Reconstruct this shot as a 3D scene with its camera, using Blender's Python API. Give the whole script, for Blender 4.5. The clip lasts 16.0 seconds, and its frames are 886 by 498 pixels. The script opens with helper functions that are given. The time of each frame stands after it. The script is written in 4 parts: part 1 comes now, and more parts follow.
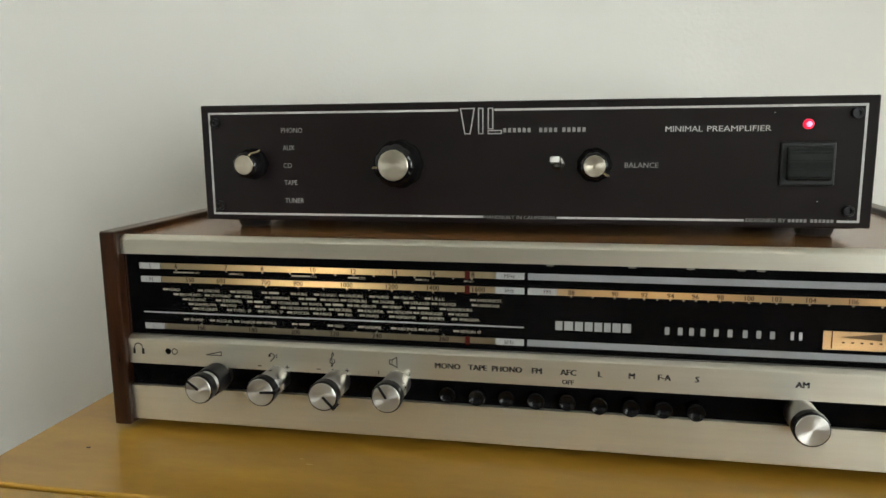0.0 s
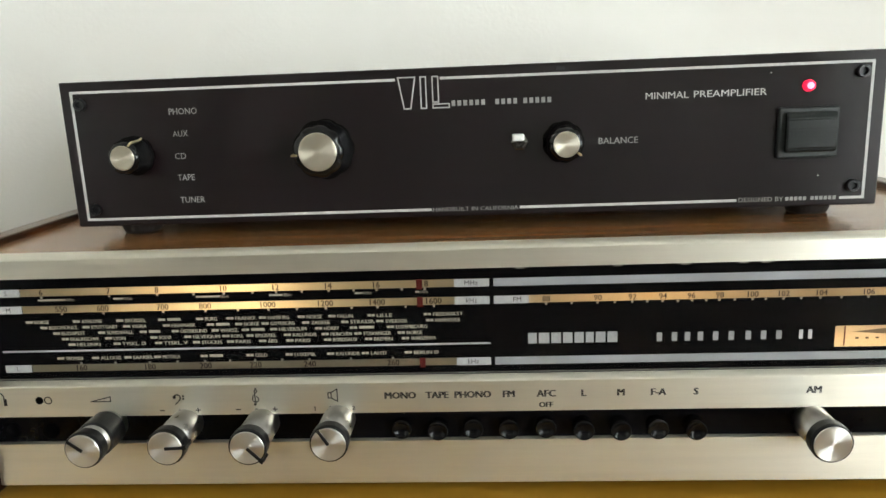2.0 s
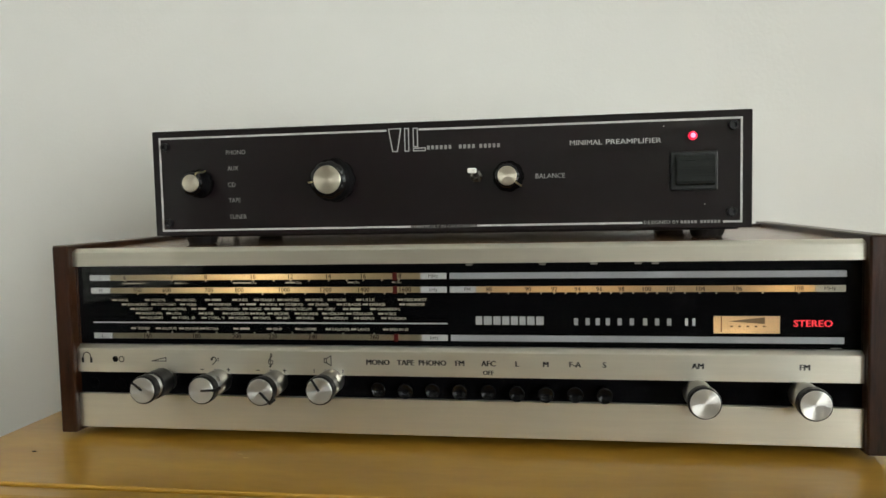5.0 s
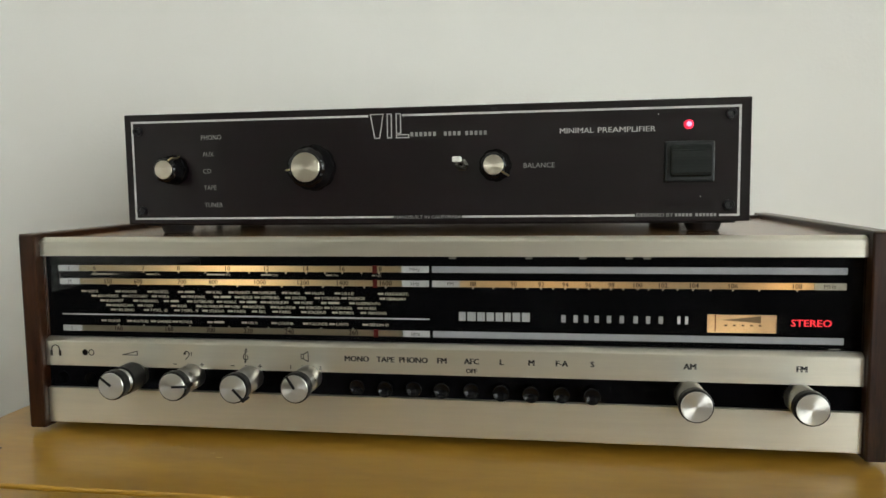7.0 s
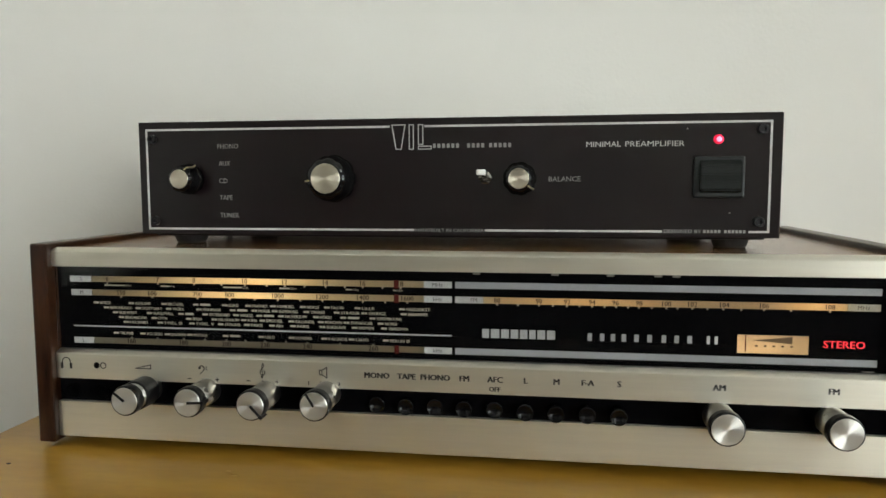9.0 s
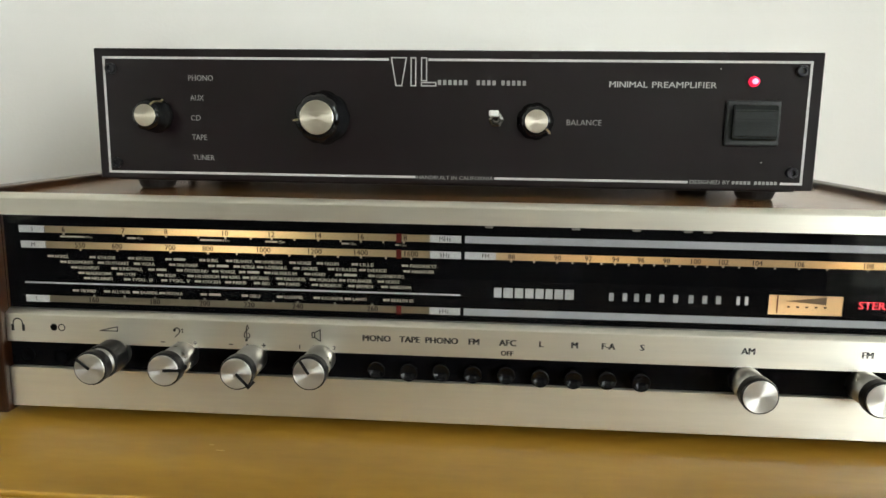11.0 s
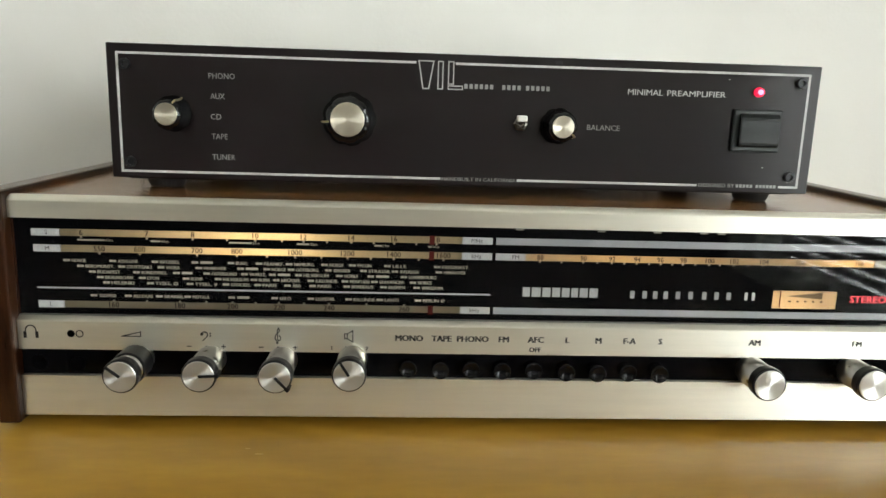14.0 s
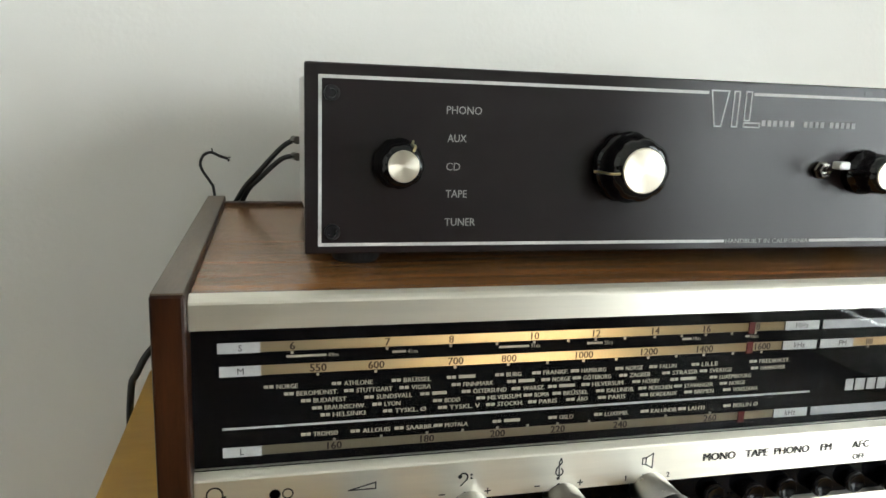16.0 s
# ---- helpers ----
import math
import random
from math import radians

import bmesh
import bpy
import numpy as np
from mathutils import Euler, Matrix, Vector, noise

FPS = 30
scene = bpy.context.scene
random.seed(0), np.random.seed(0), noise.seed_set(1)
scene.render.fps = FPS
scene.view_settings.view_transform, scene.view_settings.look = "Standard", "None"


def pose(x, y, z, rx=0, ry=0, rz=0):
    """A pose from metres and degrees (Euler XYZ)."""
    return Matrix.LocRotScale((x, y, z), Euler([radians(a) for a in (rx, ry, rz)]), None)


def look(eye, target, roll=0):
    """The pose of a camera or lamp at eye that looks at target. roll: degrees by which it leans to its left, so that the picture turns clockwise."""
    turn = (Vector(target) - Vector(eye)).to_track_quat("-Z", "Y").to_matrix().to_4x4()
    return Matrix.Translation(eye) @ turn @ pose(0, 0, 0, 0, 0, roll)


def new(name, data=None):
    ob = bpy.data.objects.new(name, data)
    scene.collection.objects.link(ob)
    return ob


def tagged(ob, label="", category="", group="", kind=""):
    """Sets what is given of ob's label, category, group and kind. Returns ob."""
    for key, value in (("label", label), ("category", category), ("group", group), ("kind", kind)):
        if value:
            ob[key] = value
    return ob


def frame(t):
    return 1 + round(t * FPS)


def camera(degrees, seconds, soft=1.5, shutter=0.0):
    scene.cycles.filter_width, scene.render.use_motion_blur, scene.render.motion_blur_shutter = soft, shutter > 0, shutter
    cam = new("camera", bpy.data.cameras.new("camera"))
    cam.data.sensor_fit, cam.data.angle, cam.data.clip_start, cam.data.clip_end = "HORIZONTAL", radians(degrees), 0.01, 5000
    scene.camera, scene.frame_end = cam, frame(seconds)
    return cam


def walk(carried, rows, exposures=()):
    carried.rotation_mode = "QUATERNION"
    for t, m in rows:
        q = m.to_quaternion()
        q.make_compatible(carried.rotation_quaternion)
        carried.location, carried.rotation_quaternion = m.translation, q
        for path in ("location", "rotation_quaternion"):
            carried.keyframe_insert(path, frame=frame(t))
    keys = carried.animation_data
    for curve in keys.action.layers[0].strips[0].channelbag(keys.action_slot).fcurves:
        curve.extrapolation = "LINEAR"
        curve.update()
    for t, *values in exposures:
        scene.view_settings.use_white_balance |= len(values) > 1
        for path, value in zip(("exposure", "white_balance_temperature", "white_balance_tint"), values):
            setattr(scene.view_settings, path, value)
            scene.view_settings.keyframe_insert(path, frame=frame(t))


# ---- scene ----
cam = camera(62.6, 16.0)
PATH = [
    (0, (0.307, -0.413, 0.945), (-0.075, 1.522, 0.613), -0.6),
    (0.5, (0.302, -0.39, 0.937), (-0.087, 1.546, 0.62), -1.7),
    (1, (0.277, -0.337, 0.934), (-0.01, 1.611, 0.581), -1.7),
    (1.5, (0.265, -0.321, 0.927), (0.018, 1.637, 0.604), -2.2),
    (2, (0.273, -0.335, 0.951), (0.152, 1.613, 0.513), -2.3),
    (2.3, (0.275, -0.353, 0.982), (0.162, 1.6, 0.57), -2.7),
    (2.5, (0.279, -0.367, 0.985), (0.142, 1.584, 0.566), -2.9),
    (3, (0.3, -0.417, 0.965), (0.091, 1.552, 0.681), -1.8),
    (3.5, (0.328, -0.448, 0.929), (0.1, 1.532, 0.757), -1.2),
    (3.7, (0.338, -0.454, 0.921), (0.12, 1.529, 0.778), -1.9),
    (5.8, (0.345, -0.447, 0.906), (0.008, 1.52, 0.773), -0.6),
    (6, (0.348, -0.442, 0.906), (0.013, 1.524, 0.764), -0.7),
    (6.5, (0.349, -0.435, 0.907), (0.034, 1.533, 0.74), -0.7),
    (7, (0.349, -0.43, 0.911), (0.041, 1.538, 0.732), -0.8),
    (7.5, (0.345, -0.43, 0.911), (0.027, 1.537, 0.737), -0.7),
    (8, (0.343, -0.431, 0.91), (0.032, 1.538, 0.748), -0.5),
    (8.5, (0.338, -0.43, 0.912), (0.029, 1.539, 0.75), -0.3),
    (9, (0.331, -0.422, 0.919), (0.036, 1.548, 0.74), -0.2),
    (9.2, (0.325, -0.416, 0.916), (0.065, 1.554, 0.697), 0.3),
    (11.3, (0.289, -0.382, 0.922), (0.203, 1.587, 0.582), 1.0),
    (11.5, (0.288, -0.389, 0.923), (0.261, 1.584, 0.599), 1.3),
    (12, (0.291, -0.408, 0.923), (0.286, 1.573, 0.643), 0.3),
    (12.5, (0.282, -0.404, 0.926), (0.271, 1.574, 0.626), 0.4),
    (13, (0.272, -0.395, 0.928), (0.284, 1.575, 0.583), 1.2),
    (13.5, (0.257, -0.394, 0.929), (0.317, 1.572, 0.566), 1.7),
    (14, (0.225, -0.391, 0.934), (0.334, 1.566, 0.535), 1.8),
    (14.5, (0.178, -0.381, 0.935), (0.313, 1.571, 0.521), 1.7),
    (15, (0.133, -0.343, 0.942), (0.373, 1.605, 0.556), 2.3),
    (15.5, (0.085, -0.297, 0.936), (0.369, 1.649, 0.569), 2.3),
    (16, (0.048, -0.255, 0.947), (0.508, 1.65, 0.548), 2.1),
]
EXPOSURES = [
    (0.0, -0.08, 6500, 10), (0.5, 0.02, 6460, 10), (1.0, 0.20, 6420, 10), (1.5, 0.42, 6380, 10), (2.0, 0.38, 6380, 10), (2.2, 0.5, 6400, 10), (2.5, 0.15, 6400, 10), (2.8, -0.02, 6420, 10), (3.0, 0.02, 6450, 10), (3.5, -0.08, 6480, 10),
    (6.0, -0.12, 6500, 10), (9.0, -0.12, 6480, 10), (11.5, 0.30, 6430, 10), (12.0, 0.19, 6440, 10), (13.5, 0.12, 6450, 10), (14.5, 0.40, 6400, 10), (15.0, 0.42, 6300, 10), (15.5, 0.3, 6280, 10), (16.0, 0.28, 6250, 10),
]
walk(cam, [(t, look(eye, target, roll)) for t, eye, target, roll in PATH], EXPOSURES)

# ---------------------------------------------------------------- light
TABLE_Z = 0.7525          # top of the sideboard
WALL_Y = 0.27             # face of the wall behind the sets
ROOM_X0, ROOM_X1, ROOM_Y0, ROOM_H = -1.9, 2.2, -3.9, 2.5
WIN_Y0, WIN_Y1, WIN_Z0, WIN_Z1 = -3.60, -1.15, 0.06, 2.10

world = bpy.data.worlds.new("world")
scene.world = world
world.use_nodes = True
sky = world.node_tree.nodes.new("ShaderNodeTexSky")
sky.sky_type, sky.sun_disc = "NISHITA", False
sky.sun_elevation, sky.sun_rotation = radians(35), radians(200)
world.node_tree.links.new(sky.outputs[0], world.node_tree.nodes["Background"].inputs[0])
world.node_tree.nodes["Background"].inputs[1].default_value = 0.1


def area_lamp(name, m, sx, sy, watts, colour):
    data = bpy.data.lights.new(name, "AREA")
    data.shape, data.size, data.size_y, data.energy, data.color = "RECTANGLE", sx, sy, watts, colour
    ob = new(name, data)
    ob.matrix_world = m
    return ob


def bulb_lamp(name, place, watts, colour, radius=0.004):
    data = bpy.data.lights.new(name, "POINT")
    data.energy, data.color, data.shadow_soft_size = watts, colour, radius
    ob = new(name, data)
    ob.location = place
    return ob


wy, wz = (WIN_Y0 + WIN_Y1) / 2, (WIN_Z0 + WIN_Z1) / 2
area_lamp("window_daylight", look((ROOM_X1 + 0.24, wy, wz), (0, wy, wz)), WIN_Y1 - WIN_Y0, WIN_Z1 - WIN_Z0, 122, (0.965, 1.0, 0.985))
WARM = (1.0, 0.74, 0.37)
bulb_lamp("dial_bulb_am", (0.143, 0.027, 0.8555), 0.235, (1.0, 0.80, 0.47))
bulb_lamp("dial_bulb_fm", (0.477, 0.016, 0.852), 0.038, WARM)
bulb_lamp("dial_bulb_middle", (0.350, 0.045, 0.853), 0.10, WARM)
for bx in (0.4375, 0.4510):
    bulb_lamp("meter_bulb", (bx, 0.0052, 0.8242), 0.0044, (1.0, 0.76, 0.42), 0.0015)


# ---------------------------------------------------------------- materials
def material(name, colour, rough=0.5, metal=0.0, coat=0.0, var=0.12, scale=40, stretch=(1, 1, 1), bump=0.0, bump_scale=400,
             rough_var=0.1, colour2=None, spec=0.5, aniso=0.0, tangent="", rotation=0.0, bump_stretch=None, detail=4):
    """A node material: two tones over two scales of noise, uneven gloss and fine relief."""
    mat = bpy.data.materials.new(name)
    mat.use_nodes = True
    nt = mat.node_tree
    b = nt.nodes["Principled BSDF"]
    b.inputs["Metallic"].default_value = metal
    b.inputs["Coat Weight"].default_value = coat
    b.inputs["Coat Roughness"].default_value = 0.12
    b.inputs["Specular IOR Level"].default_value = spec
    tc = nt.nodes.new("ShaderNodeTexCoord")
    geo = nt.nodes.new("ShaderNodeNewGeometry")
    mp = nt.nodes.new("ShaderNodeMapping")
    mp.inputs["Scale"].default_value = stretch
    nt.links.new(geo.outputs["Position"], mp.inputs[0])
    big, fine = nt.nodes.new("ShaderNodeTexNoise"), nt.nodes.new("ShaderNodeTexNoise")
    for n, s in ((big, scale), (fine, scale * 7)):
        n.inputs["Scale"].default_value, n.inputs["Detail"].default_value = s, detail
        nt.links.new(mp.outputs[0], n.inputs["Vector"])
    add = nt.nodes.new("ShaderNodeMath")
    add.operation = "MULTIPLY_ADD"
    add.inputs[1].default_value = 0.45
    nt.links.new(fine.outputs[0], add.inputs[0])
    nt.links.new(big.outputs[0], add.inputs[2])
    ramp = nt.nodes.new("ShaderNodeValToRGB")
    ramp.color_ramp.elements[0].position, ramp.color_ramp.elements[1].position = 0.5, 0.95
    c2 = colour2 or tuple(min(1, c * (1 + var)) for c in colour)
    c1 = colour if colour2 else tuple(c * (1 - var) for c in colour)
    ramp.color_ramp.elements[0].color, ramp.color_ramp.elements[1].color = (*c1, 1), (*c2, 1)
    nt.links.new(add.outputs[0], ramp.inputs[0])
    nt.links.new(ramp.outputs[0], b.inputs["Base Color"])
    mr = nt.nodes.new("ShaderNodeMapRange")
    mr.inputs["To Min"].default_value, mr.inputs["To Max"].default_value = max(0.02, rough * (1 - rough_var)), min(1, rough * (1 + rough_var))
    nt.links.new(big.outputs[0], mr.inputs[0])
    nt.links.new(mr.outputs[0], b.inputs["Roughness"])
    if bump:
        bn, bt = nt.nodes.new("ShaderNodeBump"), nt.nodes.new("ShaderNodeTexNoise")
        bt.inputs["Scale"].default_value, bt.inputs["Detail"].default_value = bump_scale, 5
        bm_map = nt.nodes.new("ShaderNodeMapping")
        bm_map.inputs["Scale"].default_value = bump_stretch or stretch
        nt.links.new(geo.outputs["Position"], bm_map.inputs[0])
        nt.links.new(bm_map.outputs[0], bt.inputs["Vector"])
        bn.inputs["Strength"].default_value, bn.inputs["Distance"].default_value = bump, 0.001
        nt.links.new(bt.outputs[0], bn.inputs["Height"])
        nt.links.new(bn.outputs[0], b.inputs["Normal"])
    if tangent:
        tn = nt.nodes.new("ShaderNodeTangent")
        if tangent == "UV":
            tn.direction_type = "UV_MAP"
        else:
            tn.direction_type, tn.axis = "RADIAL", tangent
        b.inputs["Anisotropic"].default_value, b.inputs["Anisotropic Rotation"].default_value = aniso, rotation
        nt.links.new(tn.outputs[0], b.inputs["Tangent"])
    return mat


def wood(name, dark, light, grain, scale, rough, coat, axis="X"):
    """Wood with long grain along an axis: banded noise, pores and varnish."""
    mat = material(name, dark, rough, 0, coat, colour2=light, scale=scale, stretch=grain, bump=0.12, bump_scale=scale * 6, rough_var=0.2, detail=7)
    nt = mat.node_tree
    b = nt.nodes["Principled BSDF"]
    geo = nt.nodes.new("ShaderNodeNewGeometry")
    mp = nt.nodes.new("ShaderNodeMapping")
    mp.inputs["Scale"].default_value = grain
    wave = nt.nodes.new("ShaderNodeTexNoise")
    wave.inputs["Scale"].default_value, wave.inputs["Detail"].default_value, wave.inputs["Distortion"].default_value = scale * 0.35, 3, 1.5
    nt.links.new(geo.outputs["Position"], mp.inputs[0])
    nt.links.new(mp.outputs[0], wave.inputs["Vector"])
    mix = nt.nodes.new("ShaderNodeMix")
    mix.data_type, mix.blend_type = "RGBA", "MULTIPLY"
    mix.inputs["Factor"].default_value = 0.6
    band = nt.nodes.new("ShaderNodeValToRGB")
    band.color_ramp.elements[0].position, band.color_ramp.elements[1].position = 0.35, 0.65
    band.color_ramp.elements[0].color, band.color_ramp.elements[1].color = (0.62, 0.58, 0.55, 1), (1, 1, 1, 1)
    nt.links.new(wave.outputs[0], band.inputs[0])
    old = b.inputs["Base Color"].links[0].from_socket
    nt.links.new(old, mix.inputs["A"])
    nt.links.new(band.outputs[0], mix.inputs["B"])
    nt.links.new(mix.outputs["Result"], b.inputs["Base Color"])
    return mat


def glowing(name, colour, strength):
    mat = material(name, colour, 0.3)
    b = mat.node_tree.nodes["Principled BSDF"]
    b.inputs["Emission Color"].default_value, b.inputs["Emission Strength"].default_value = (*colour, 1), strength
    return mat


def translucent(name, colour, front):
    """Printed plastic that daylight meets from the front and the dial bulbs from behind."""
    mat = bpy.data.materials.new(name)
    mat.use_nodes = True
    nt = mat.node_tree
    out = nt.nodes["Material Output"]
    d, t, mix = nt.nodes.new("ShaderNodeBsdfDiffuse"), nt.nodes.new("ShaderNodeBsdfTranslucent"), nt.nodes.new("ShaderNodeMixShader")
    n, ramp = nt.nodes.new("ShaderNodeTexNoise"), nt.nodes.new("ShaderNodeValToRGB")
    n.inputs["Scale"].default_value = 60
    geo = nt.nodes.new("ShaderNodeNewGeometry")
    nt.links.new(geo.outputs["Position"], n.inputs["Vector"])
    ramp.color_ramp.elements[0].color, ramp.color_ramp.elements[1].color = (*[c * 0.88 for c in colour], 1), (*colour, 1)
    nt.links.new(n.outputs[0], ramp.inputs[0])
    nt.links.new(ramp.outputs[0], t.inputs[0])
    d.inputs[0].default_value = (*front, 1)
    mix.inputs[0].default_value = 0.55
    nt.links.new(d.outputs[0], mix.inputs[1])
    nt.links.new(t.outputs[0], mix.inputs[2])
    nt.links.new(mix.outputs[0], out.inputs[0])
    return mat


def glass(name, tint=(1, 1, 1), rough=0.0, ior=1.45):
    mat = bpy.data.materials.new(name)
    mat.use_nodes = True
    b = mat.node_tree.nodes["Principled BSDF"]
    b.inputs["Base Color"].default_value = (*tint, 1)
    b.inputs["Roughness"].default_value, b.inputs["IOR"].default_value, b.inputs["Transmission Weight"].default_value = rough, ior, 1.0
    return mat


WALL = material("painted_wall", (0.80, 0.79, 0.74), 0.85, var=0.015, scale=3, bump=0.25, bump_scale=260, spec=0.25)
# wall paint darkened for the unseen south wall, so the fronts reflect less
WALL_DIM = material("dimmed_wall_paint", (0.60, 0.585, 0.54), 0.85, var=0.02, scale=3, bump=0.25, bump_scale=260, spec=0.2)
# near-black surface for the unseen panels that the dial and fronts mirror
DARK_PANEL = material("dark_reflection_panel", (0.022, 0.017, 0.013), 0.6, var=0.08, scale=3, bump=0.2, bump_scale=200, spec=0.3)
CEILING = material("ceiling_paint", (0.82, 0.81, 0.78), 0.9, var=0.02, scale=4, bump=0.1)
FLOOR = wood("floor_wood", (0.055, 0.032, 0.017), (0.09, 0.055, 0.03), (1, 8, 1), 9, 0.4, 0.2)
PINE = wood("varnished_yellow_wood", (0.45, 0.240, 0.021), (0.57, 0.320, 0.037), (1.6, 5, 5), 5, 0.40, 0.3)
ROSEWOOD = wood("rosewood_side", (0.0085, 0.0025, 0.0008), (0.052, 0.0165, 0.0048), (9, 1.5, 1.2), 14, 0.30, 0.0)
ROSEWOOD.node_tree.nodes["Principled BSDF"].inputs["Specular IOR Level"].default_value = 0.26
WALNUT = wood("walnut_top", (0.29, 0.132, 0.043), (0.43, 0.20, 0.070), (1.0, 14, 14), 14, 0.17, 0.3)
EDGE_BAND = wood("grey_brown_edge", (0.10, 0.072, 0.048), (0.20, 0.150, 0.105), (9, 1.5, 1.2), 14, 0.35, 0.0)
DARK_EDGE = material("dark_wood_edge", (0.05, 0.028, 0.018), 0.5, var=0.3)
ALU = material("brushed_aluminium", (0.79, 0.76, 0.66), 0.42, 1.0, var=0.03, scale=30, stretch=(0.6, 1, 14), bump=0.05, bump_scale=900,
               bump_stretch=(0.02, 1, 1), rough_var=0.12, aniso=0.75, tangent="UV")
SPUN = material("spun_aluminium", (0.72, 0.71, 0.67), 0.40, 1.0, var=0.01, scale=60, rough_var=0.03, aniso=0.85, tangent="Y", rotation=0.25)
SPUN_WARM = material("spun_brass_tinted_metal", (0.66, 0.61, 0.50), 0.34, 1.0, var=0.01, scale=60, rough_var=0.03, aniso=0.85, tangent="Y", rotation=0.25)
CHROME = material("satin_chrome", (0.40, 0.39, 0.37), 0.30, 1.0, var=0.06, scale=120, rough_var=0.3)
BLACK_GLOSS = material("glossy_black_plastic", (0.0025, 0.0025, 0.003), 0.10, var=0.2, scale=70, spec=0.07)
BUTTON_BLACK = material("polished_black_plastic", (0.003, 0.003, 0.0035), 0.10, var=0.2, scale=70, spec=0.17)
KNOB_BLACK = material("polished_black_knob", (0.002, 0.002, 0.0022), 0.08, var=0.2, scale=70, spec=0.5)
ROCKER_BLACK = material("green_black_plastic", (0.0055, 0.0075, 0.0065), 0.26, var=0.15, scale=200, spec=0.30)
BLACK_SATIN = material("satin_black_plastic", (0.007, 0.007, 0.0075), 0.34, spec=0.3, var=0.25, scale=150, bump=0.05, bump_scale=1500)
SWITCH_FRAME = material("dark_grey_plastic", (0.012, 0.0145, 0.0140), 0.35, var=0.15, scale=200, spec=0.4)
BLACK_RUBBER = material("black_rubber", (0.014, 0.013, 0.012), 0.6, var=0.3, scale=200)
DIAL_BLACK = material("dial_black", (0.0015, 0.0015, 0.0018), 0.7, var=0.2, scale=80, spec=0.02)
ANODISED = material("black_anodised_panel", (0.0058, 0.0028, 0.0036), 0.30, 0.0, spec=0.46, var=0.12, scale=25, stretch=(0.5, 1, 18), rough_var=0.15, aniso=0.92, tangent="UV")
PANEL_EDGE = material("black_panel_edge", (0.013, 0.013, 0.014), 0.45, var=0.3, scale=90)
CASE_GREY = material("light_grey_metal_case", (0.55, 0.54, 0.51), 0.45, 0.3, var=0.05, scale=40)
PRINT_WHITE = material("white_print", (0.37, 0.37, 0.355), 0.6, var=0.08, scale=500)
PRINT_GREY = material("grey_white_print", (0.50, 0.49, 0.47), 0.6, var=0.1, scale=500)
PANEL_PRINT = material("dim_white_print", (0.28, 0.275, 0.262), 0.6, var=0.1, scale=500)
LOGO_GREY = material("logo_grey_print", (0.30, 0.30, 0.29), 0.6, var=0.1, scale=500)
PRINT_CREAM = material("cream_print", (0.35, 0.315, 0.235), 0.6, var=0.1, scale=400)
PRINT_DARK = material("dark_print", (0.012, 0.011, 0.010), 0.6, var=0.1, scale=500)
PRINT_BROWN = material("brown_print", (0.030, 0.018, 0.008), 0.6, var=0.15, scale=500)
BAR_GREY = material("silver_grey_print", (0.255, 0.26, 0.265), 0.45, 0.0, var=0.05, scale=60)
TAB_GREY = material("dull_metal_tab", (0.25, 0.24, 0.20), 0.5, 0.4, var=0.2, scale=300)
AM_SCALE = translucent("am_scale_plastic", (0.60, 0.53, 0.36), (0.175, 0.155, 0.108))
FM_SCALE = translucent("fm_scale_plastic", (0.60, 0.45, 0.26), (0.40, 0.31, 0.19))
METER_PRINT = translucent("meter_scale_print", (0.24, 0.20, 0.15), (0.15, 0.125, 0.10))
METER_CARD = translucent("meter_card", (0.80, 0.64, 0.44), (0.46, 0.36, 0.24))
NEEDLE_RED = material("red_pointer", (0.085, 0.013, 0.010), 0.5, spec=0.1, var=0.1, scale=300)
STEREO_RED = glowing("lit_red_lettering", (1.0, 0.03, 0.045), 0.40)
LED_RED = glowing("red_led", (0.9, 0.02, 0.07), 0.9)
LED_CORE = glowing("led_core", (1.0, 0.26, 0.40), 1.7)
GLASS = glass("dial_glass", ior=1.25)
WINDOW_GLASS = glass("window_glass", (0.97, 0.99, 0.98))
BRASS = material("brass_pointer", (0.78, 0.66, 0.38), 0.3, 1.0, var=0.1, scale=300)
STEEL = material("bright_steel", (0.80, 0.79, 0.76), 0.16, 1.0, var=0.08, scale=300)
# off-white stands in for the window's reflection on the metal tip
LIT_TIP = material("lit_lever_tip", (0.74, 0.73, 0.69), 0.3, var=0.05, scale=300)
NUT = material("dark_nickel", (0.20, 0.19, 0.17), 0.25, 1.0, var=0.2, scale=300)
SCREW = material("blackened_steel", (0.035, 0.035, 0.037), 0.3, 0.8, var=0.3, scale=400)
CABLE = material("black_cable", (0.012, 0.012, 0.012), 0.45, var=0.25, scale=300)
WHITE_FRAME = material("white_window_paint", (0.75, 0.75, 0.72), 0.4, var=0.03, scale=20)
SLAT = material("white_blind_slat", (0.68, 0.68, 0.65), 0.45, var=0.03, scale=20)
DUST = material("dark_speck", (0.05, 0.03, 0.02), 0.8, var=0.3, scale=900)
SCRATCH = material("pale_scratch", (0.56, 0.38, 0.14), 0.6, var=0.2, scale=900)

# ---------------------------------------------------------------- mesh helpers
ORIGIN = {}


def thing(name, place, label, category, group=""):
    """A top-level thing: an empty at its base."""
    ob = new(name)
    ob.empty_display_size = 0.02
    ob.location = place
    ORIGIN[ob.name] = Vector(place)
    return tagged(ob, label, category, group)


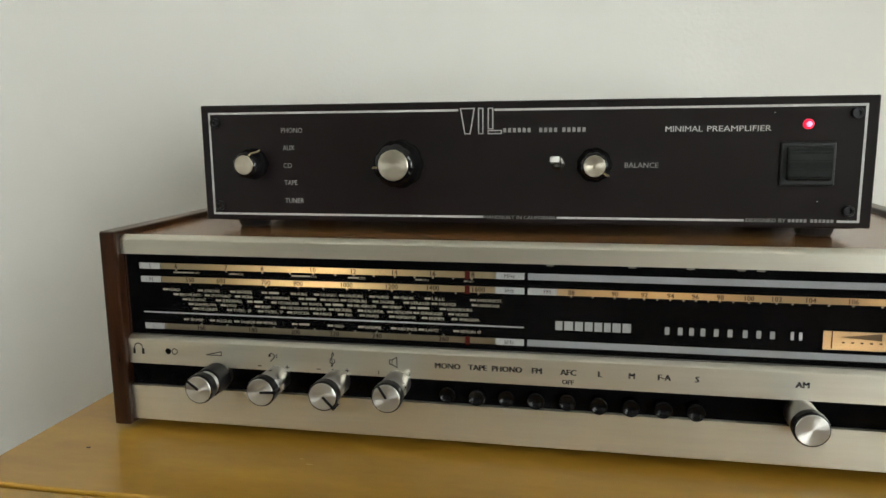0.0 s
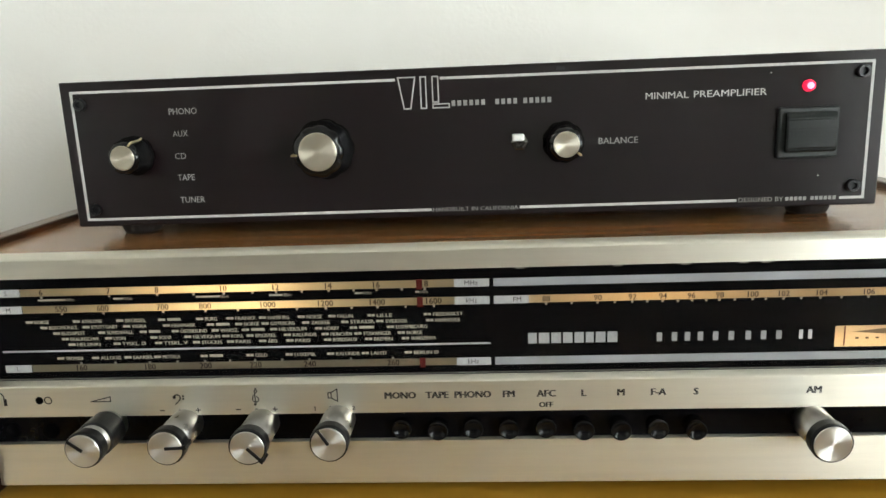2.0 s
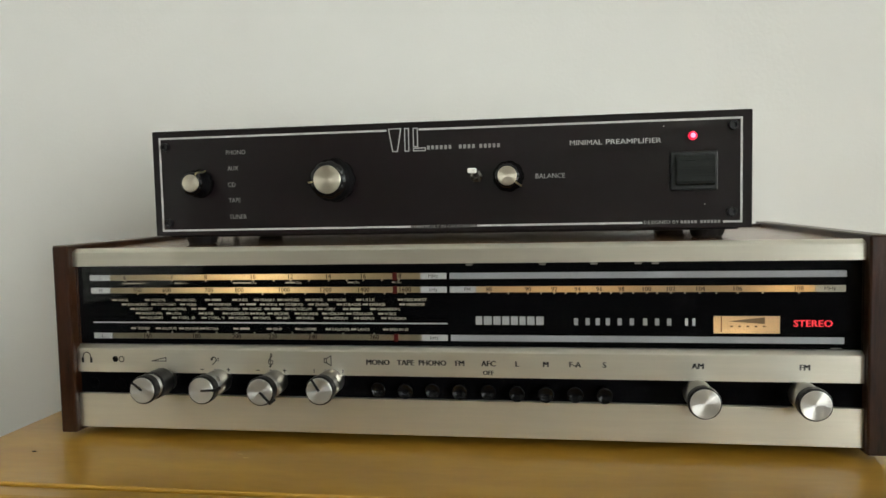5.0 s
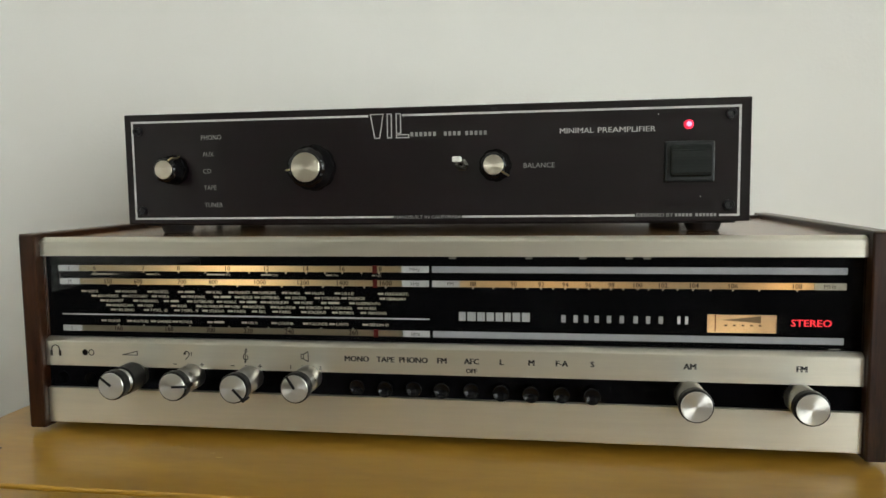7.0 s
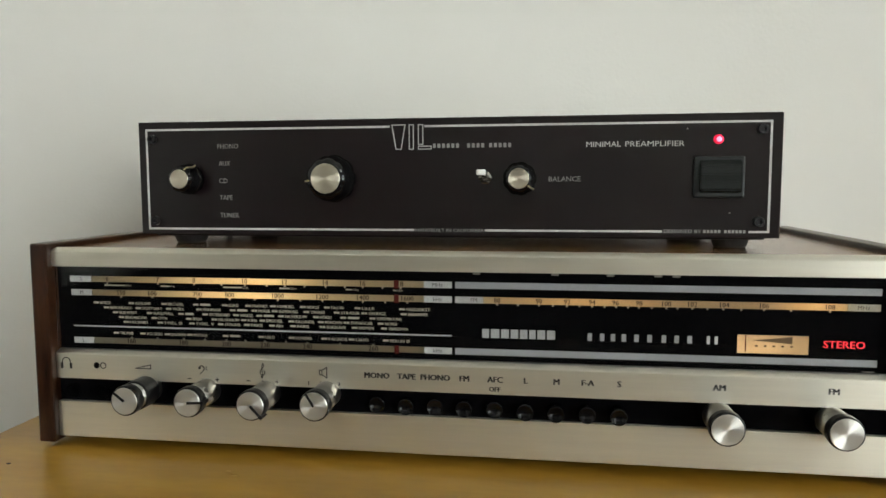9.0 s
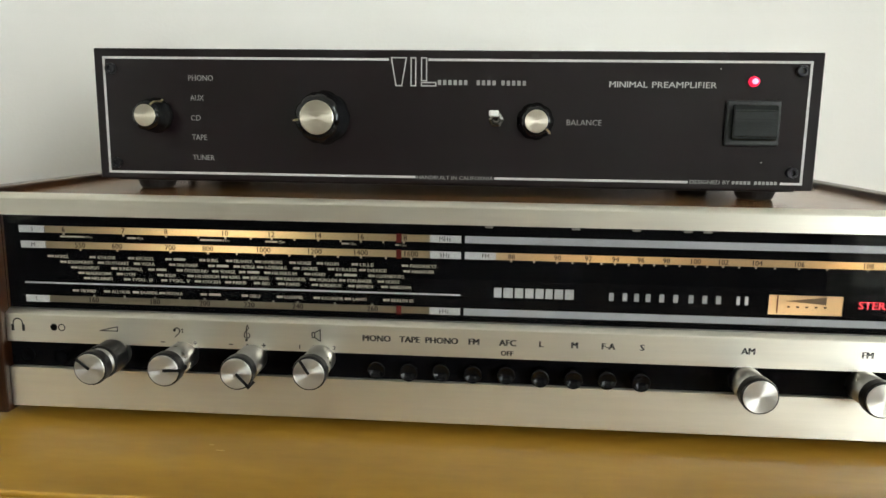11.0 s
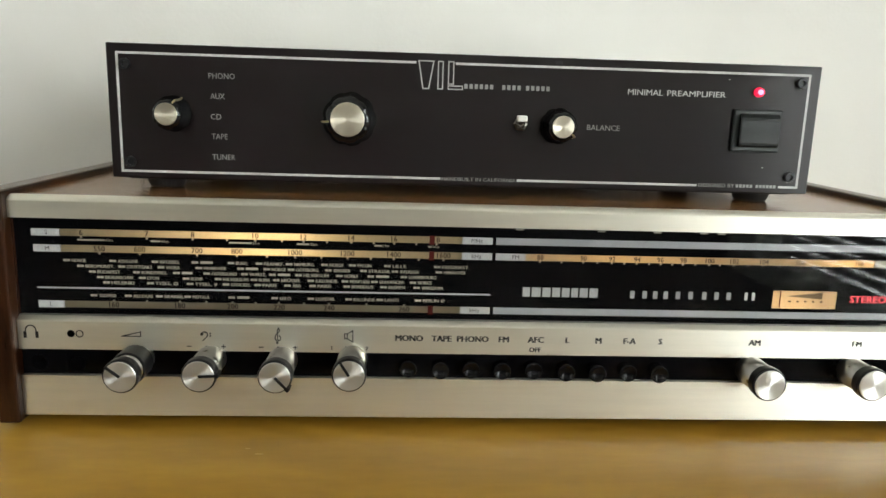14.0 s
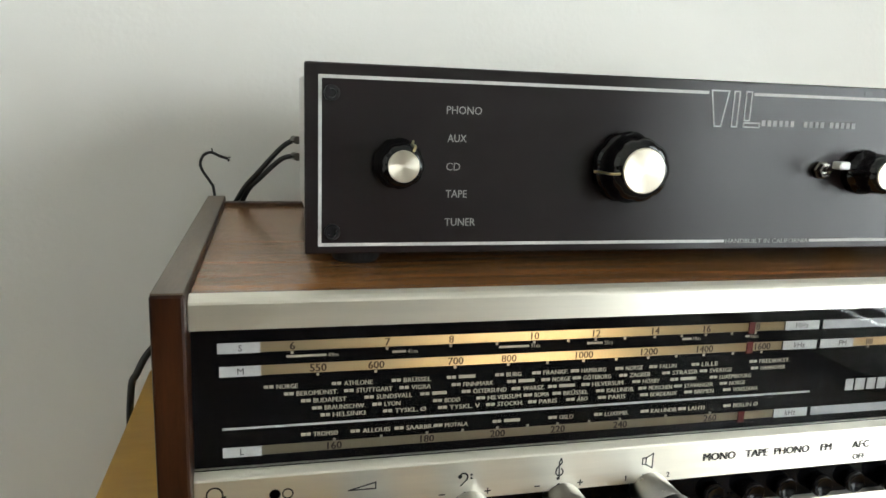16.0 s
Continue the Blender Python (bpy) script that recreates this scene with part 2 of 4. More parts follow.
def part(name, bm, mat, parent=None, label="", at=None, smooth=False):
    """One mesh object, built in world places, under a thing or under a part."""
    base = ORIGIN[parent.name] if parent else Vector((0, 0, 0))
    at = Vector(at) if at else base.copy()
    bmesh.ops.translate(bm, verts=bm.verts, vec=-at)
    me = bpy.data.meshes.new(name)
    bm.to_mesh(me)
    bm.free()
    if smooth:
        for p in me.polygons:
            p.use_smooth = True
    me.materials.append(mat)
    ob = new(name, me)
    ob.parent = parent
    ob.location = at - base
    ORIGIN[ob.name] = at
    return tagged(ob, label)


def add_box(bm, x0, x1, y0, y1, z0, z1, bevel=0.0, seg=2):
    made = bmesh.ops.create_cube(bm, size=1.0)["verts"]
    for v in made:
        v.co = Vector(((x0 + x1) / 2 + v.co.x * (x1 - x0), (y0 + y1) / 2 + v.co.y * (y1 - y0), (z0 + z1) / 2 + v.co.z * (z1 - z0)))
    if bevel:
        edges = list({e for v in made for e in v.link_edges})
        bmesh.ops.bevel(bm, geom=edges, offset=bevel, segments=seg, affect="EDGES", profile=0.5)
    return bm


def box(x0, x1, y0, y1, z0, z1, bevel=0.0, seg=2):
    return add_box(bmesh.new(), x0, x1, y0, y1, z0, z1, bevel, seg)


def brushed_uv(bm):
    """u runs up and v along the piece, so that the brushing lies lengthwise."""
    uv = bm.loops.layers.uv.new("UVMap")
    for f in bm.faces:
        for loop in f.loops:
            loop[uv].uv = (loop.vert.co.z + loop.vert.co.y, loop.vert.co.x)
    return bm


def lathe(profile, x, z, steps=48, lobes=0, depth=0.0, closed=True):
    """A turned piece about an axis along y: profile rows are (radius, y) from back to front. lobes scallop the rim."""
    bm = bmesh.new()
    rings = []
    for r, y in profile:
        ring = []
        for i in range(steps):
            a = 2 * math.pi * i / steps
            k = r * (1 - depth * (0.5 - 0.5 * math.cos(lobes * a)) ** 3) if lobes else r
            ring.append(bm.verts.new((x + k * math.cos(a), y, z + k * math.sin(a))))
        rings.append(ring)
    for a, b in zip(rings, rings[1:]):
        for i in range(steps):
            bm.faces.new((a[i], a[(i + 1) % steps], b[(i + 1) % steps], b[i]))
    if closed:
        bm.faces.new(rings[-1])
        bm.faces.new(rings[0][::-1])
    bmesh.ops.recalc_face_normals(bm, faces=bm.faces)
    return bm


def plates(rects, y, depth=0.0002):
    """Thin printed rectangles (x0, x1, z0, z1) whose faces lie at y."""
    bm = bmesh.new()
    for x0, x1, z0, z1 in rects:
        add_box(bm, x0, x1, y, y + depth, z0, z1)
    return bm


def film(x0, x1, z0, z1, y):
    """A thin printed film that light passes through."""
    bm = bmesh.new()
    bm.faces.new([bm.verts.new(c) for c in ((x0, y, z0), (x1, y, z0), (x1, y, z1), (x0, y, z1))])
    return bm


def outline(points, width, y, depth=0.0002, loop=True):
    """A drawn line of even width through points (x, z)."""
    bm = bmesh.new()
    pairs = list(zip(points, points[1:] + points[:1])) if loop else list(zip(points, points[1:]))
    for (ax, az), (bx, bz) in pairs:
        d = Vector((bx - ax, bz - az))
        if d.length < 1e-7:
            continue
        d.normalize()
        n = Vector((-d.y, d.x)) * width / 2
        e = d * width / 2
        q = [(ax - e.x + n.x, az - e.y + n.y), (bx + e.x + n.x, bz + e.y + n.y), (bx + e.x - n.x, bz + e.y - n.y), (ax - e.x - n.x, az - e.y - n.y)]
        f = [bm.verts.new((px, y, pz)) for px, pz in q]
        g = [bm.verts.new((px, y + depth, pz)) for px, pz in q]
        bm.faces.new(f), bm.faces.new(g[::-1])
        for i in range(4):
            bm.faces.new((f[i], g[i], g[(i + 1) % 4], f[(i + 1) % 4]))
    bmesh.ops.recalc_face_normals(bm, faces=bm.faces)
    return bm


def tube(points, radius, sides=10, per=6):
    """A cable through points, along a smooth curve."""
    p = [Vector(q) for q in points]
    p = [2 * p[0] - p[1]] + p + [2 * p[-1] - p[-2]]
    line = []
    for i in range(1, len(p) - 2):
        for k in range(per):
            t = k / per
            a, b, c, d = p[i - 1], p[i], p[i + 1], p[i + 2]
            line.append(0.5 * (2 * b + (c - a) * t + (2 * a - 5 * b + 4 * c - d) * t * t + (3 * b - a - 3 * c + d) * t ** 3))
    line.append(p[-2])
    bm = bmesh.new()
    rings = []
    for i, q in enumerate(line):
        t = (line[min(i + 1, len(line) - 1)] - line[max(i - 1, 0)]).normalized()
        u = t.cross(Vector((0, 1, 0.13))).normalized()
        w = t.cross(u)
        rings.append([bm.verts.new(q + radius * (math.cos(a) * u + math.sin(a) * w)) for a in (2 * math.pi * s / sides for s in range(sides))])
    for a, b in zip(rings, rings[1:]):
        for s in range(sides):
            bm.faces.new((a[s], a[(s + 1) % sides], b[(s + 1) % sides], b[s]))
    bm.faces.new(rings[0][::-1]), bm.faces.new(rings[-1])
    bmesh.ops.recalc_face_normals(bm, faces=bm.faces)
    return bm


def text_mesh(body):
    cu = bpy.data.curves.new("lettering", "FONT")
    cu.body, cu.resolution_u = body, 2
    ob = bpy.data.objects.new("lettering", cu)
    scene.collection.objects.link(ob)
    me = bpy.data.meshes.new_from_object(ob.evaluated_get(bpy.context.evaluated_depsgraph_get()))
    bpy.data.objects.remove(ob)
    bpy.data.curves.remove(cu)
    return me


CAP = max(v.co.y for v in text_mesh("H").vertices)


def lettering(body, x, z, y, cap, width=None, align="left", bold=0.0):
    """Flat letters whose faces lie at y, with their feet at z; cap is the height of a capital."""
    me = text_mesh(body)
    bm = bmesh.new()
    bm.from_mesh(me)
    bpy.data.meshes.remove(me)
    xs = [v.co.x for v in bm.verts]
    lo, hi = min(xs), max(xs)
    k = cap / CAP
    kx = width / (hi - lo) if width else k
    off = {"left": 0.0, "centre": -(hi - lo) * kx / 2, "right": -(hi - lo) * kx}[align]
    for v in bm.verts:
        v.co = Vector((x + off + (v.co.x - lo) * kx, y, z + v.co.y * k))
    if bold:
        copy = bmesh.ops.duplicate(bm, geom=bm.verts[:] + bm.edges[:] + bm.faces[:])
        for v in copy["geom"]:
            if isinstance(v, bmesh.types.BMVert):
                v.co.x += bold
                v.co.y -= 0.00002
    return bm


# ---------------------------------------------------------------- the room
def structure(name, bm, mat, label):
    return tagged(part(name, bm, mat), label, kind="structure")


TH = 0.2
structure("floor", box(ROOM_X0 - TH, ROOM_X1 + TH, ROOM_Y0 - TH, WALL_Y + TH, -0.2, 0.0), FLOOR, "brown wooden floor of the room")
structure("ceiling", box(ROOM_X0 - TH, ROOM_X1 + TH, ROOM_Y0 - TH, WALL_Y + TH, ROOM_H, ROOM_H + 0.2), CEILING, "plain white painted ceiling")
structure("wall_north", box(ROOM_X0 - TH, ROOM_X1 + TH, WALL_Y, WALL_Y + TH, 0.0, ROOM_H), WALL, "plain off-white painted wall behind the sideboard")
# out of view; its darker colour stands in for a dimmer side of the room
structure("wall_south", box(ROOM_X0 - TH, ROOM_X1 + TH, ROOM_Y0 - TH, ROOM_Y0, 0.0, ROOM_H), WALL_DIM, "unseen wall coloured darker to dim the reflections")
structure("wall_west", box(ROOM_X0 - TH, ROOM_X0, ROOM_Y0, WALL_Y, 0.0, ROOM_H), WALL, "plain off-white painted wall")
WZ = 0.78
# dark panels added low on the unseen walls to keep reflections black
structure("dark_panel_south", box(ROOM_X0 + 0.02, ROOM_X1 - 0.002, ROOM_Y0 + 0.002, ROOM_Y0 + 0.02, 0.002, WZ, 0.003), DARK_PANEL, "added dark panel, out of view, that darkens the reflections")
structure("dark_panel_west", box(ROOM_X0 + 0.002, ROOM_X0 + 0.02, ROOM_Y0 + 0.022, -0.6, 0.002, 0.45, 0.003), DARK_PANEL, "added dark panel, out of view, that darkens the reflections")
bm = bmesh.new()
add_box(bm, ROOM_X1, ROOM_X1 + TH, ROOM_Y0, WIN_Y0, 0.0, ROOM_H)
add_box(bm, ROOM_X1, ROOM_X1 + TH, WIN_Y1, WALL_Y, 0.0, ROOM_H)
add_box(bm, ROOM_X1, ROOM_X1 + TH, WIN_Y0, WIN_Y1, 0.0, WIN_Z0)
add_box(bm, ROOM_X1, ROOM_X1 + TH, WIN_Y0, WIN_Y1, WIN_Z1, ROOM_H)
structure("wall_east", bm, WALL, "off-white painted wall with a tall window")

window = thing("window_1", (ROOM_X1 + 0.1, wy, WIN_Z0), "tall white-framed window that lets in daylight", "window")
tagged(window, kind="structure")
bm = bmesh.new()
for a, b, c, d in ((WIN_Y0, WIN_Y0 + 0.07, WIN_Z0, WIN_Z1), (WIN_Y1 - 0.07, WIN_Y1, WIN_Z0, WIN_Z1), (WIN_Y0 + 0.07, WIN_Y1 - 0.07, WIN_Z0, WIN_Z0 + 0.07),
                   (WIN_Y0 + 0.07, WIN_Y1 - 0.07, WIN_Z1 - 0.07, WIN_Z1), (wy - 0.04, wy + 0.04, WIN_Z0 + 0.07, WIN_Z1 - 0.07)):
    add_box(bm, ROOM_X1 + 0.09, ROOM_X1 + 0.15, a, b, c, d, 0.004)
part("window_frame", bm, WHITE_FRAME, window)
part("window_sill", box(ROOM_X1 - 0.03, ROOM_X1 + 0.09, WIN_Y0 + 0.01, WIN_Y1 - 0.01, WIN_Z0 + 0.002, WIN_Z0 + 0.025, 0.004), WHITE_FRAME, window)
for a, b in ((WIN_Y0 + 0.07, wy - 0.04), (wy + 0.04, WIN_Y1 - 0.07)):
    pane = part("pane", box(ROOM_X1 + 0.118, ROOM_X1 + 0.122, a, b, WIN_Z0 + 0.07, WIN_Z1 - 0.07), WINDOW_GLASS, window)
    pane.visible_shadow = False
blind = thing("window_blind", (ROOM_X1 + 0.05, wy, WIN_Z1), "open white slatted blind hanging in the window", "blind")
part("head_rail", box(ROOM_X1 + 0.03, ROOM_X1 + 0.075, WIN_Y0 + 0.02, WIN_Y1 - 0.02, WIN_Z1 - 0.035, WIN_Z1 - 0.002, 0.003), WHITE_FRAME, blind)
for i in range(23):
    z = WIN_Z1 - 0.10 - i * 0.07
    part("slat", box(ROOM_X1 + 0.03, ROOM_X1 + 0.075, WIN_Y0 + 0.03, WIN_Y1 - 0.03, z, z + 0.006), SLAT, blind)

for i in range(7):
    z = WIN_Z0 + 0.028 + i * 0.056
    part("slat", box(ROOM_X1 + 0.045, ROOM_X1 + 0.052, WIN_Y0 + 0.03, WIN_Y1 - 0.03, z, z + 0.037), SLAT, blind, "white slat turned shut")

# ---------------------------------------------------------------- the sideboard
TX0, TX1, TY0, TY1 = -0.0365, 0.80, -0.090, WALL_Y - 0.003
side = thing("sideboard", ((TX0 + TX1) / 2, (TY0 + TY1) / 2, 0.0), "yellow-brown varnished wooden sideboard with a glossy top", "sideboard")
part("tabletop", box(TX0, TX1, TY0, TY1, TABLE_Z - 0.024, TABLE_Z, 0.0012), PINE, side)
part("front_edge", box(TX0, TX1, TY0 - 0.018, TY0, TABLE_Z - 0.034, TABLE_Z - 0.0012, 0.004, 3), PINE, side, "rounded wooden edge strip")
for x0 in (TX0 + 0.012, TX1 - 0.032):
    part("side_board", box(x0, x0 + 0.02, TY0 + 0.01, TY1 - 0.004, 0.0, TABLE_Z - 0.024, 0.001), PINE, side)
part("back_board", box(TX0 + 0.032, TX1 - 0.032, TY1 - 0.014, TY1 - 0.004, 0.04, TABLE_Z - 0.024), PINE, side)
for k in range(2):
    x0 = TX0 + 0.034 + k * 0.3835
    door = part("door", box(x0, x0 + 0.3815, TY0 + 0.012, TY0 + 0.03, 0.06, TABLE_Z - 0.028, 0.002), PINE, side)
    part("door_knob", lathe([(0.006, TY0 + 0.012), (0.006, TY0), (0.012, TY0 - 0.006), (0.010, TY0 - 0.012)], x0 + (0.35 if k == 0 else 0.03), 0.42, 20), CHROME, door)
part("plinth", box(TX0 + 0.032, TX1 - 0.032, TY0 + 0.03, TY0 + 0.045, 0.0, 0.058), PINE, side)
bm = lathe([(0.0011, 0.0), (0.0011, 0.0003)], 0, 0, 10)
bmesh.ops.rotate(bm, verts=bm.verts, cent=(0, 0, 0), matrix=Matrix.Rotation(radians(90), 3, "X"))
bmesh.ops.scale(bm, verts=bm.verts, vec=(1.3, 0.8, 1))
bmesh.ops.translate(bm, verts=bm.verts, vec=(0.0105, -0.042, TABLE_Z + 0.0002))
part("speck", bm, DUST, side, "small dark speck in the varnish")
for sx, sy, sl in ((0.153, -0.040, 0.0045), (0.146, -0.034, 0.0025)):
    part("scratch", box(sx - sl / 2, sx + sl / 2, sy - 0.0004, sy + 0.0004, TABLE_Z + 0.00005, TABLE_Z + 0.0002), SCRATCH, side, "short pale scratch in the varnish")

# ---------------------------------------------------------------- the receiver
RX0, RX1 = 0.0205, 0.5155            # inner faces of the side panels
YF, YD, YG = -0.009, -0.0035, -0.0062  # aluminium front, dial print, dial glass
RT, RBACK = 0.8790, 0.206
radio = thing("stereo_receiver", (0.268, 0.10, TABLE_Z), "vintage stereo radio receiver with brushed aluminium front and rosewood sides", "radio")
for x0, x1 in ((RX0 - 0.0112, RX0), (RX1, RX1 + 0.0112)):
    bm = box(x0, x1, -0.0135, 0.226, 0.7560, 0.8822, 0.0012)
    panel = part("side_panel", bm, ROSEWOOD, radio, "dark rosewood side panel")
    part("top_edge", box(x0 + 0.0004, x1 - 0.0004, -0.0130, 0.2255, 0.8820, 0.8826, 0.0002, 1), EDGE_BAND, panel, "lighter grey-brown top edge")
part("cabinet_top", box(RX0, RX1, -0.0035, RBACK, RT - 0.010, RT, 0.0004), WALNUT, radio, "walnut-veneered top board")
part("back_rail", box(RX0, RX1, RBACK, RBACK + 0.007, 0.765, RT + 0.0022, 0.0006), DARK_EDGE, radio)
part("base_plate", box(RX0, RX1, -0.0013, RBACK, 0.7590, 0.7630), BLACK_SATIN, radio)
for fx in (0.05, 0.485):
    for fy in (0.02, 0.18):
        bm = lathe([(0.010, 0.0), (0.010, 0.0050), (0.0085, 0.0066)], 0, 0, 24)
        bmesh.ops.rotate(bm, verts=bm.verts, cent=(0, 0, 0), matrix=Matrix.Rotation(radians(-90), 3, "X"))
        lo = min(v.co.z for v in bm.verts)
        bmesh.ops.translate(bm, verts=bm.verts, vec=(fx, fy, TABLE_Z - lo))
        part("foot", bm, BLACK_RUBBER, radio)


def extrude_profile(points, x0, x1):
    """A bar along x with the section (y, z)."""
    bm = bmesh.new()
    a = [bm.verts.new((x0, y, z)) for y, z in points]
    b = [bm.verts.new((x1, y, z)) for y, z in points]
    bm.faces.new(a), bm.faces.new(b[::-1])
    n = len(points)
    for i in range(n):
        bm.faces.new((a[i], b[i], b[(i + 1) % n], a[(i + 1) % n]))
    bmesh.ops.recalc_face_normals(bm, faces=bm.faces)
    return bm


G = 0.0003
part("top_strip", brushed_uv(extrude_profile([(YF, 0.8682), (YF, 0.8772), (YF + 0.0006, 0.8780), (-0.0068, 0.8790), (-0.0048, 0.8797), (-0.0037, 0.8800), (-0.0037, 0.8690), (-0.002, 0.8682)], RX0 + G, RX1 - G)), ALU, radio,
     "brushed aluminium trim strip")
part("label_strip", brushed_uv(extrude_profile([(YF, 0.7970), (YF, 0.8125), (YF + 0.0004, 0.8131), (-0.0052, 0.8153), (-0.0015, 0.8153), (-0.0015, 0.7970)], RX0 + G, RX1 - G)), ALU, radio,
     "brushed aluminium strip with printed symbols")
part("bottom_strip", brushed_uv(extrude_profile([(YF, 0.7595), (YF, 0.7820), (-0.0015, 0.7820), (-0.0015, 0.7590), (YF + 0.0005, 0.7590)], RX0 + G, RX1 - G)), ALU, radio,
     "brushed aluminium bottom strip")
part("control_slot", box(RX0 + G, RX1 - G, -0.0060, -0.0016, 0.7822, 0.7968), BLACK_GLOSS, radio, "glossy black strip behind the knobs")
# hidden plate added to block the dial bulbs from the L scale
part("light_baffle", box(RX0 + 0.002, 0.275, 0.0006, 0.0250, 0.8440, 0.8450), BLACK_SATIN, radio, "added unseen baffle that keeps bulb light off the lowest scale")
part("inner_screen", box(RX0, RX1, -0.0012, 0.0008, 0.7632, 0.8105), BLACK_SATIN, radio, "black screen inside the cabinet")
# the dial: black card with cut-outs, lit strips, print, pointers and the glass in front
holes = [(0.8113, 0.8188, []), (0.8188, 0.8226, [(0.044, 0.257)]), (0.8226, 0.8245, []), (0.8245, 0.8350, [(0.4335, 0.4710)]), (0.8350, 0.8494, []),
         (0.8494, 0.8532, [(0.044, 0.257), (0.292, 0.490)]), (0.8532, 0.8580, []), (0.8580, 0.8618, [(0.044, 0.257)]), (0.8618, 0.8690, [])]
bm = bmesh.new()
for z0, z1, gaps in holes:
    x = RX0 + G
    for a, b in gaps:
        add_box(bm, x, a, YD, YD + 0.0015, z0, z1)
        x = b
    add_box(bm, x, RX1 - G, YD, YD + 0.0015, z0, z1)
dial = part("dial_plate", bm, DIAL_BLACK, radio, "black dial card with printed scales")
for z0, z1 in ((0.8188, 0.8226), (0.8494, 0.8532), (0.8580, 0.8618)):
    part("scale_strip", film(0.044, 0.257, z0, z1, YD + 0.0004), AM_SCALE, dial, "backlit tan scale strip")
part("scale_strip", film(0.292, 0.490, 0.8494, 0.8532, YD + 0.0004), FM_SCALE, dial, "backlit amber scale strip")
YP = YD - 0.00025
part("band_label", plates([(0.0295, 0.044, 0.8580, 0.8618)], YP), PRINT_WHITE, dial)
part("band_label", plates([(0.0300, 0.044, 0.8494, 0.8532)], YP), PRINT_WHITE, dial)
part("band_label", plates([(0.0305, 0.044, 0.8188, 0.8226)], YP), PRINT_WHITE, dial)
for z0 in (0.8188, 0.8494, 0.8580):
    part("unit_label", plates([(0.257, 0.2735, z0, z0 + 0.0038)], YP), PRINT_WHITE, dial)
part("unit_label", plates([(0.2755, 0.292, 0.8494, 0.8532)], YP), PRINT_WHITE, dial)
part("unit_label", plates([(0.490, 0.5065, 0.8494, 0.8532)], YP), PRINT_CREAM, dial)
part("dial_bar", plates([(0.2755, 0.5068, 0.8580, 0.8618)], YP), BAR_GREY, dial, "long silver-grey bar")
part("dial_bar", plates([(0.2755, 0.5060, 0.8188, 0.8226)], YP), BAR_GREY, dial, "long silver-grey bar")
part("dial_line", plates([(0.0305, 0.2735, 0.8294, 0.8302)], YP), PRINT_WHITE, dial, "thin white line")

YT = YP - 0.00015


def dial_text(body, x, z, cap, mat, width=None, align="centre", name="scale_number", bold=0.0):
    part(name, lettering(body, x, z, YT, cap, width, align, bold), mat, dial)


for body, z in (("S", 0.8588), ("M", 0.8502), ("L", 0.8196)):
    dial_text(body, 0.0372, z, 0.0023, PRINT_DARK, name="band_letter")
for body, x in (("6", 0.055), ("7", 0.089), ("8", 0.113), ("10", 0.146), ("12", 0.1715), ("14", 0.197), ("16", 0.220), ("18", 0.243)):
    dial_text(body, x, 0.8587, 0.0028, PRINT_BROWN, bold=0.00022)
for body, x in (("550", 0.064), ("600", 0.085), ("700", 0.115), ("800", 0.136), ("1000", 0.167), ("1200", 0.195), ("1400", 0.220), ("1600", 0.247)):
    dial_text(body, x, 0.8501, 0.0028, PRINT_BROWN, bold=0.00022)
for body, x in (("160", 0.070), ("180", 0.105), ("200", 0.133), ("220", 0.158), ("240", 0.185), ("260", 0.226)):
    dial_text(body, x, 0.8195, 0.0028, PRINT_BROWN, bold=0.00022)
for body, x in (("88", 0.300), ("90", 0.324), ("92", 0.340), ("94", 0.354), ("96", 0.367), ("98", 0.380), ("100", 0.395), ("102", 0.409), ("104", 0.426), ("106", 0.447), ("108", 0.481)):
    dial_text(body, x, 0.8501, 0.0026, PRINT_BROWN, bold=0.00018)
dial_text("FM", 0.2865, 0.8502, 0.0023, PRINT_BROWN, name="band_letter")
dial_text("MHz", 0.498, 0.8502, 0.0023, PRINT_BROWN, name="unit")
dial_text("MHz", 0.265, 0.8588, 0.0023, PRINT_DARK, name="unit")
dial_text("kHz", 0.265, 0.8502, 0.0023, PRINT_DARK, name="unit")
dial_text("kHz", 0.265, 0.8196, 0.0023, PRINT_DARK, name="unit")
# tick marks under the scales
for x in (0.300, 0.312, 0.324, 0.332, 0.340, 0.347, 0.354, 0.361, 0.3675, 0.374, 0.380, 0.387, 0.395, 0.401, 0.409, 0.417, 0.4255, 0.435, 0.447, 0.461, 0.481):
    part("tick", plates([(x - 0.0005, x + 0.0005, 0.8484, 0.8494)], YP), PRINT_CREAM, dial)
for x in (0.055, 0.089, 0.113, 0.131, 0.146, 0.160, 0.1715, 0.184, 0.197, 0.209, 0.220, 0.232, 0.243):
    part("tick", plates([(x - 0.0005, x + 0.0005, 0.8570, 0.8580)], YP), PRINT_CREAM, dial)
for x in (0.064, 0.085, 0.115, 0.136, 0.152, 0.167, 0.181, 0.195, 0.2075, 0.220, 0.2335, 0.247):
    part("tick", plates([(x - 0.0005, x + 0.0005, 0.8484, 0.8494)], YP), PRINT_CREAM, dial)
for x in (0.070, 0.0875, 0.105, 0.119, 0.133, 0.1455, 0.158, 0.1715, 0.185, 0.2055, 0.226):
    part("tick", plates([(x - 0.0005, x + 0.0005, 0.8226, 0.8236)], YP), PRINT_CREAM, dial)
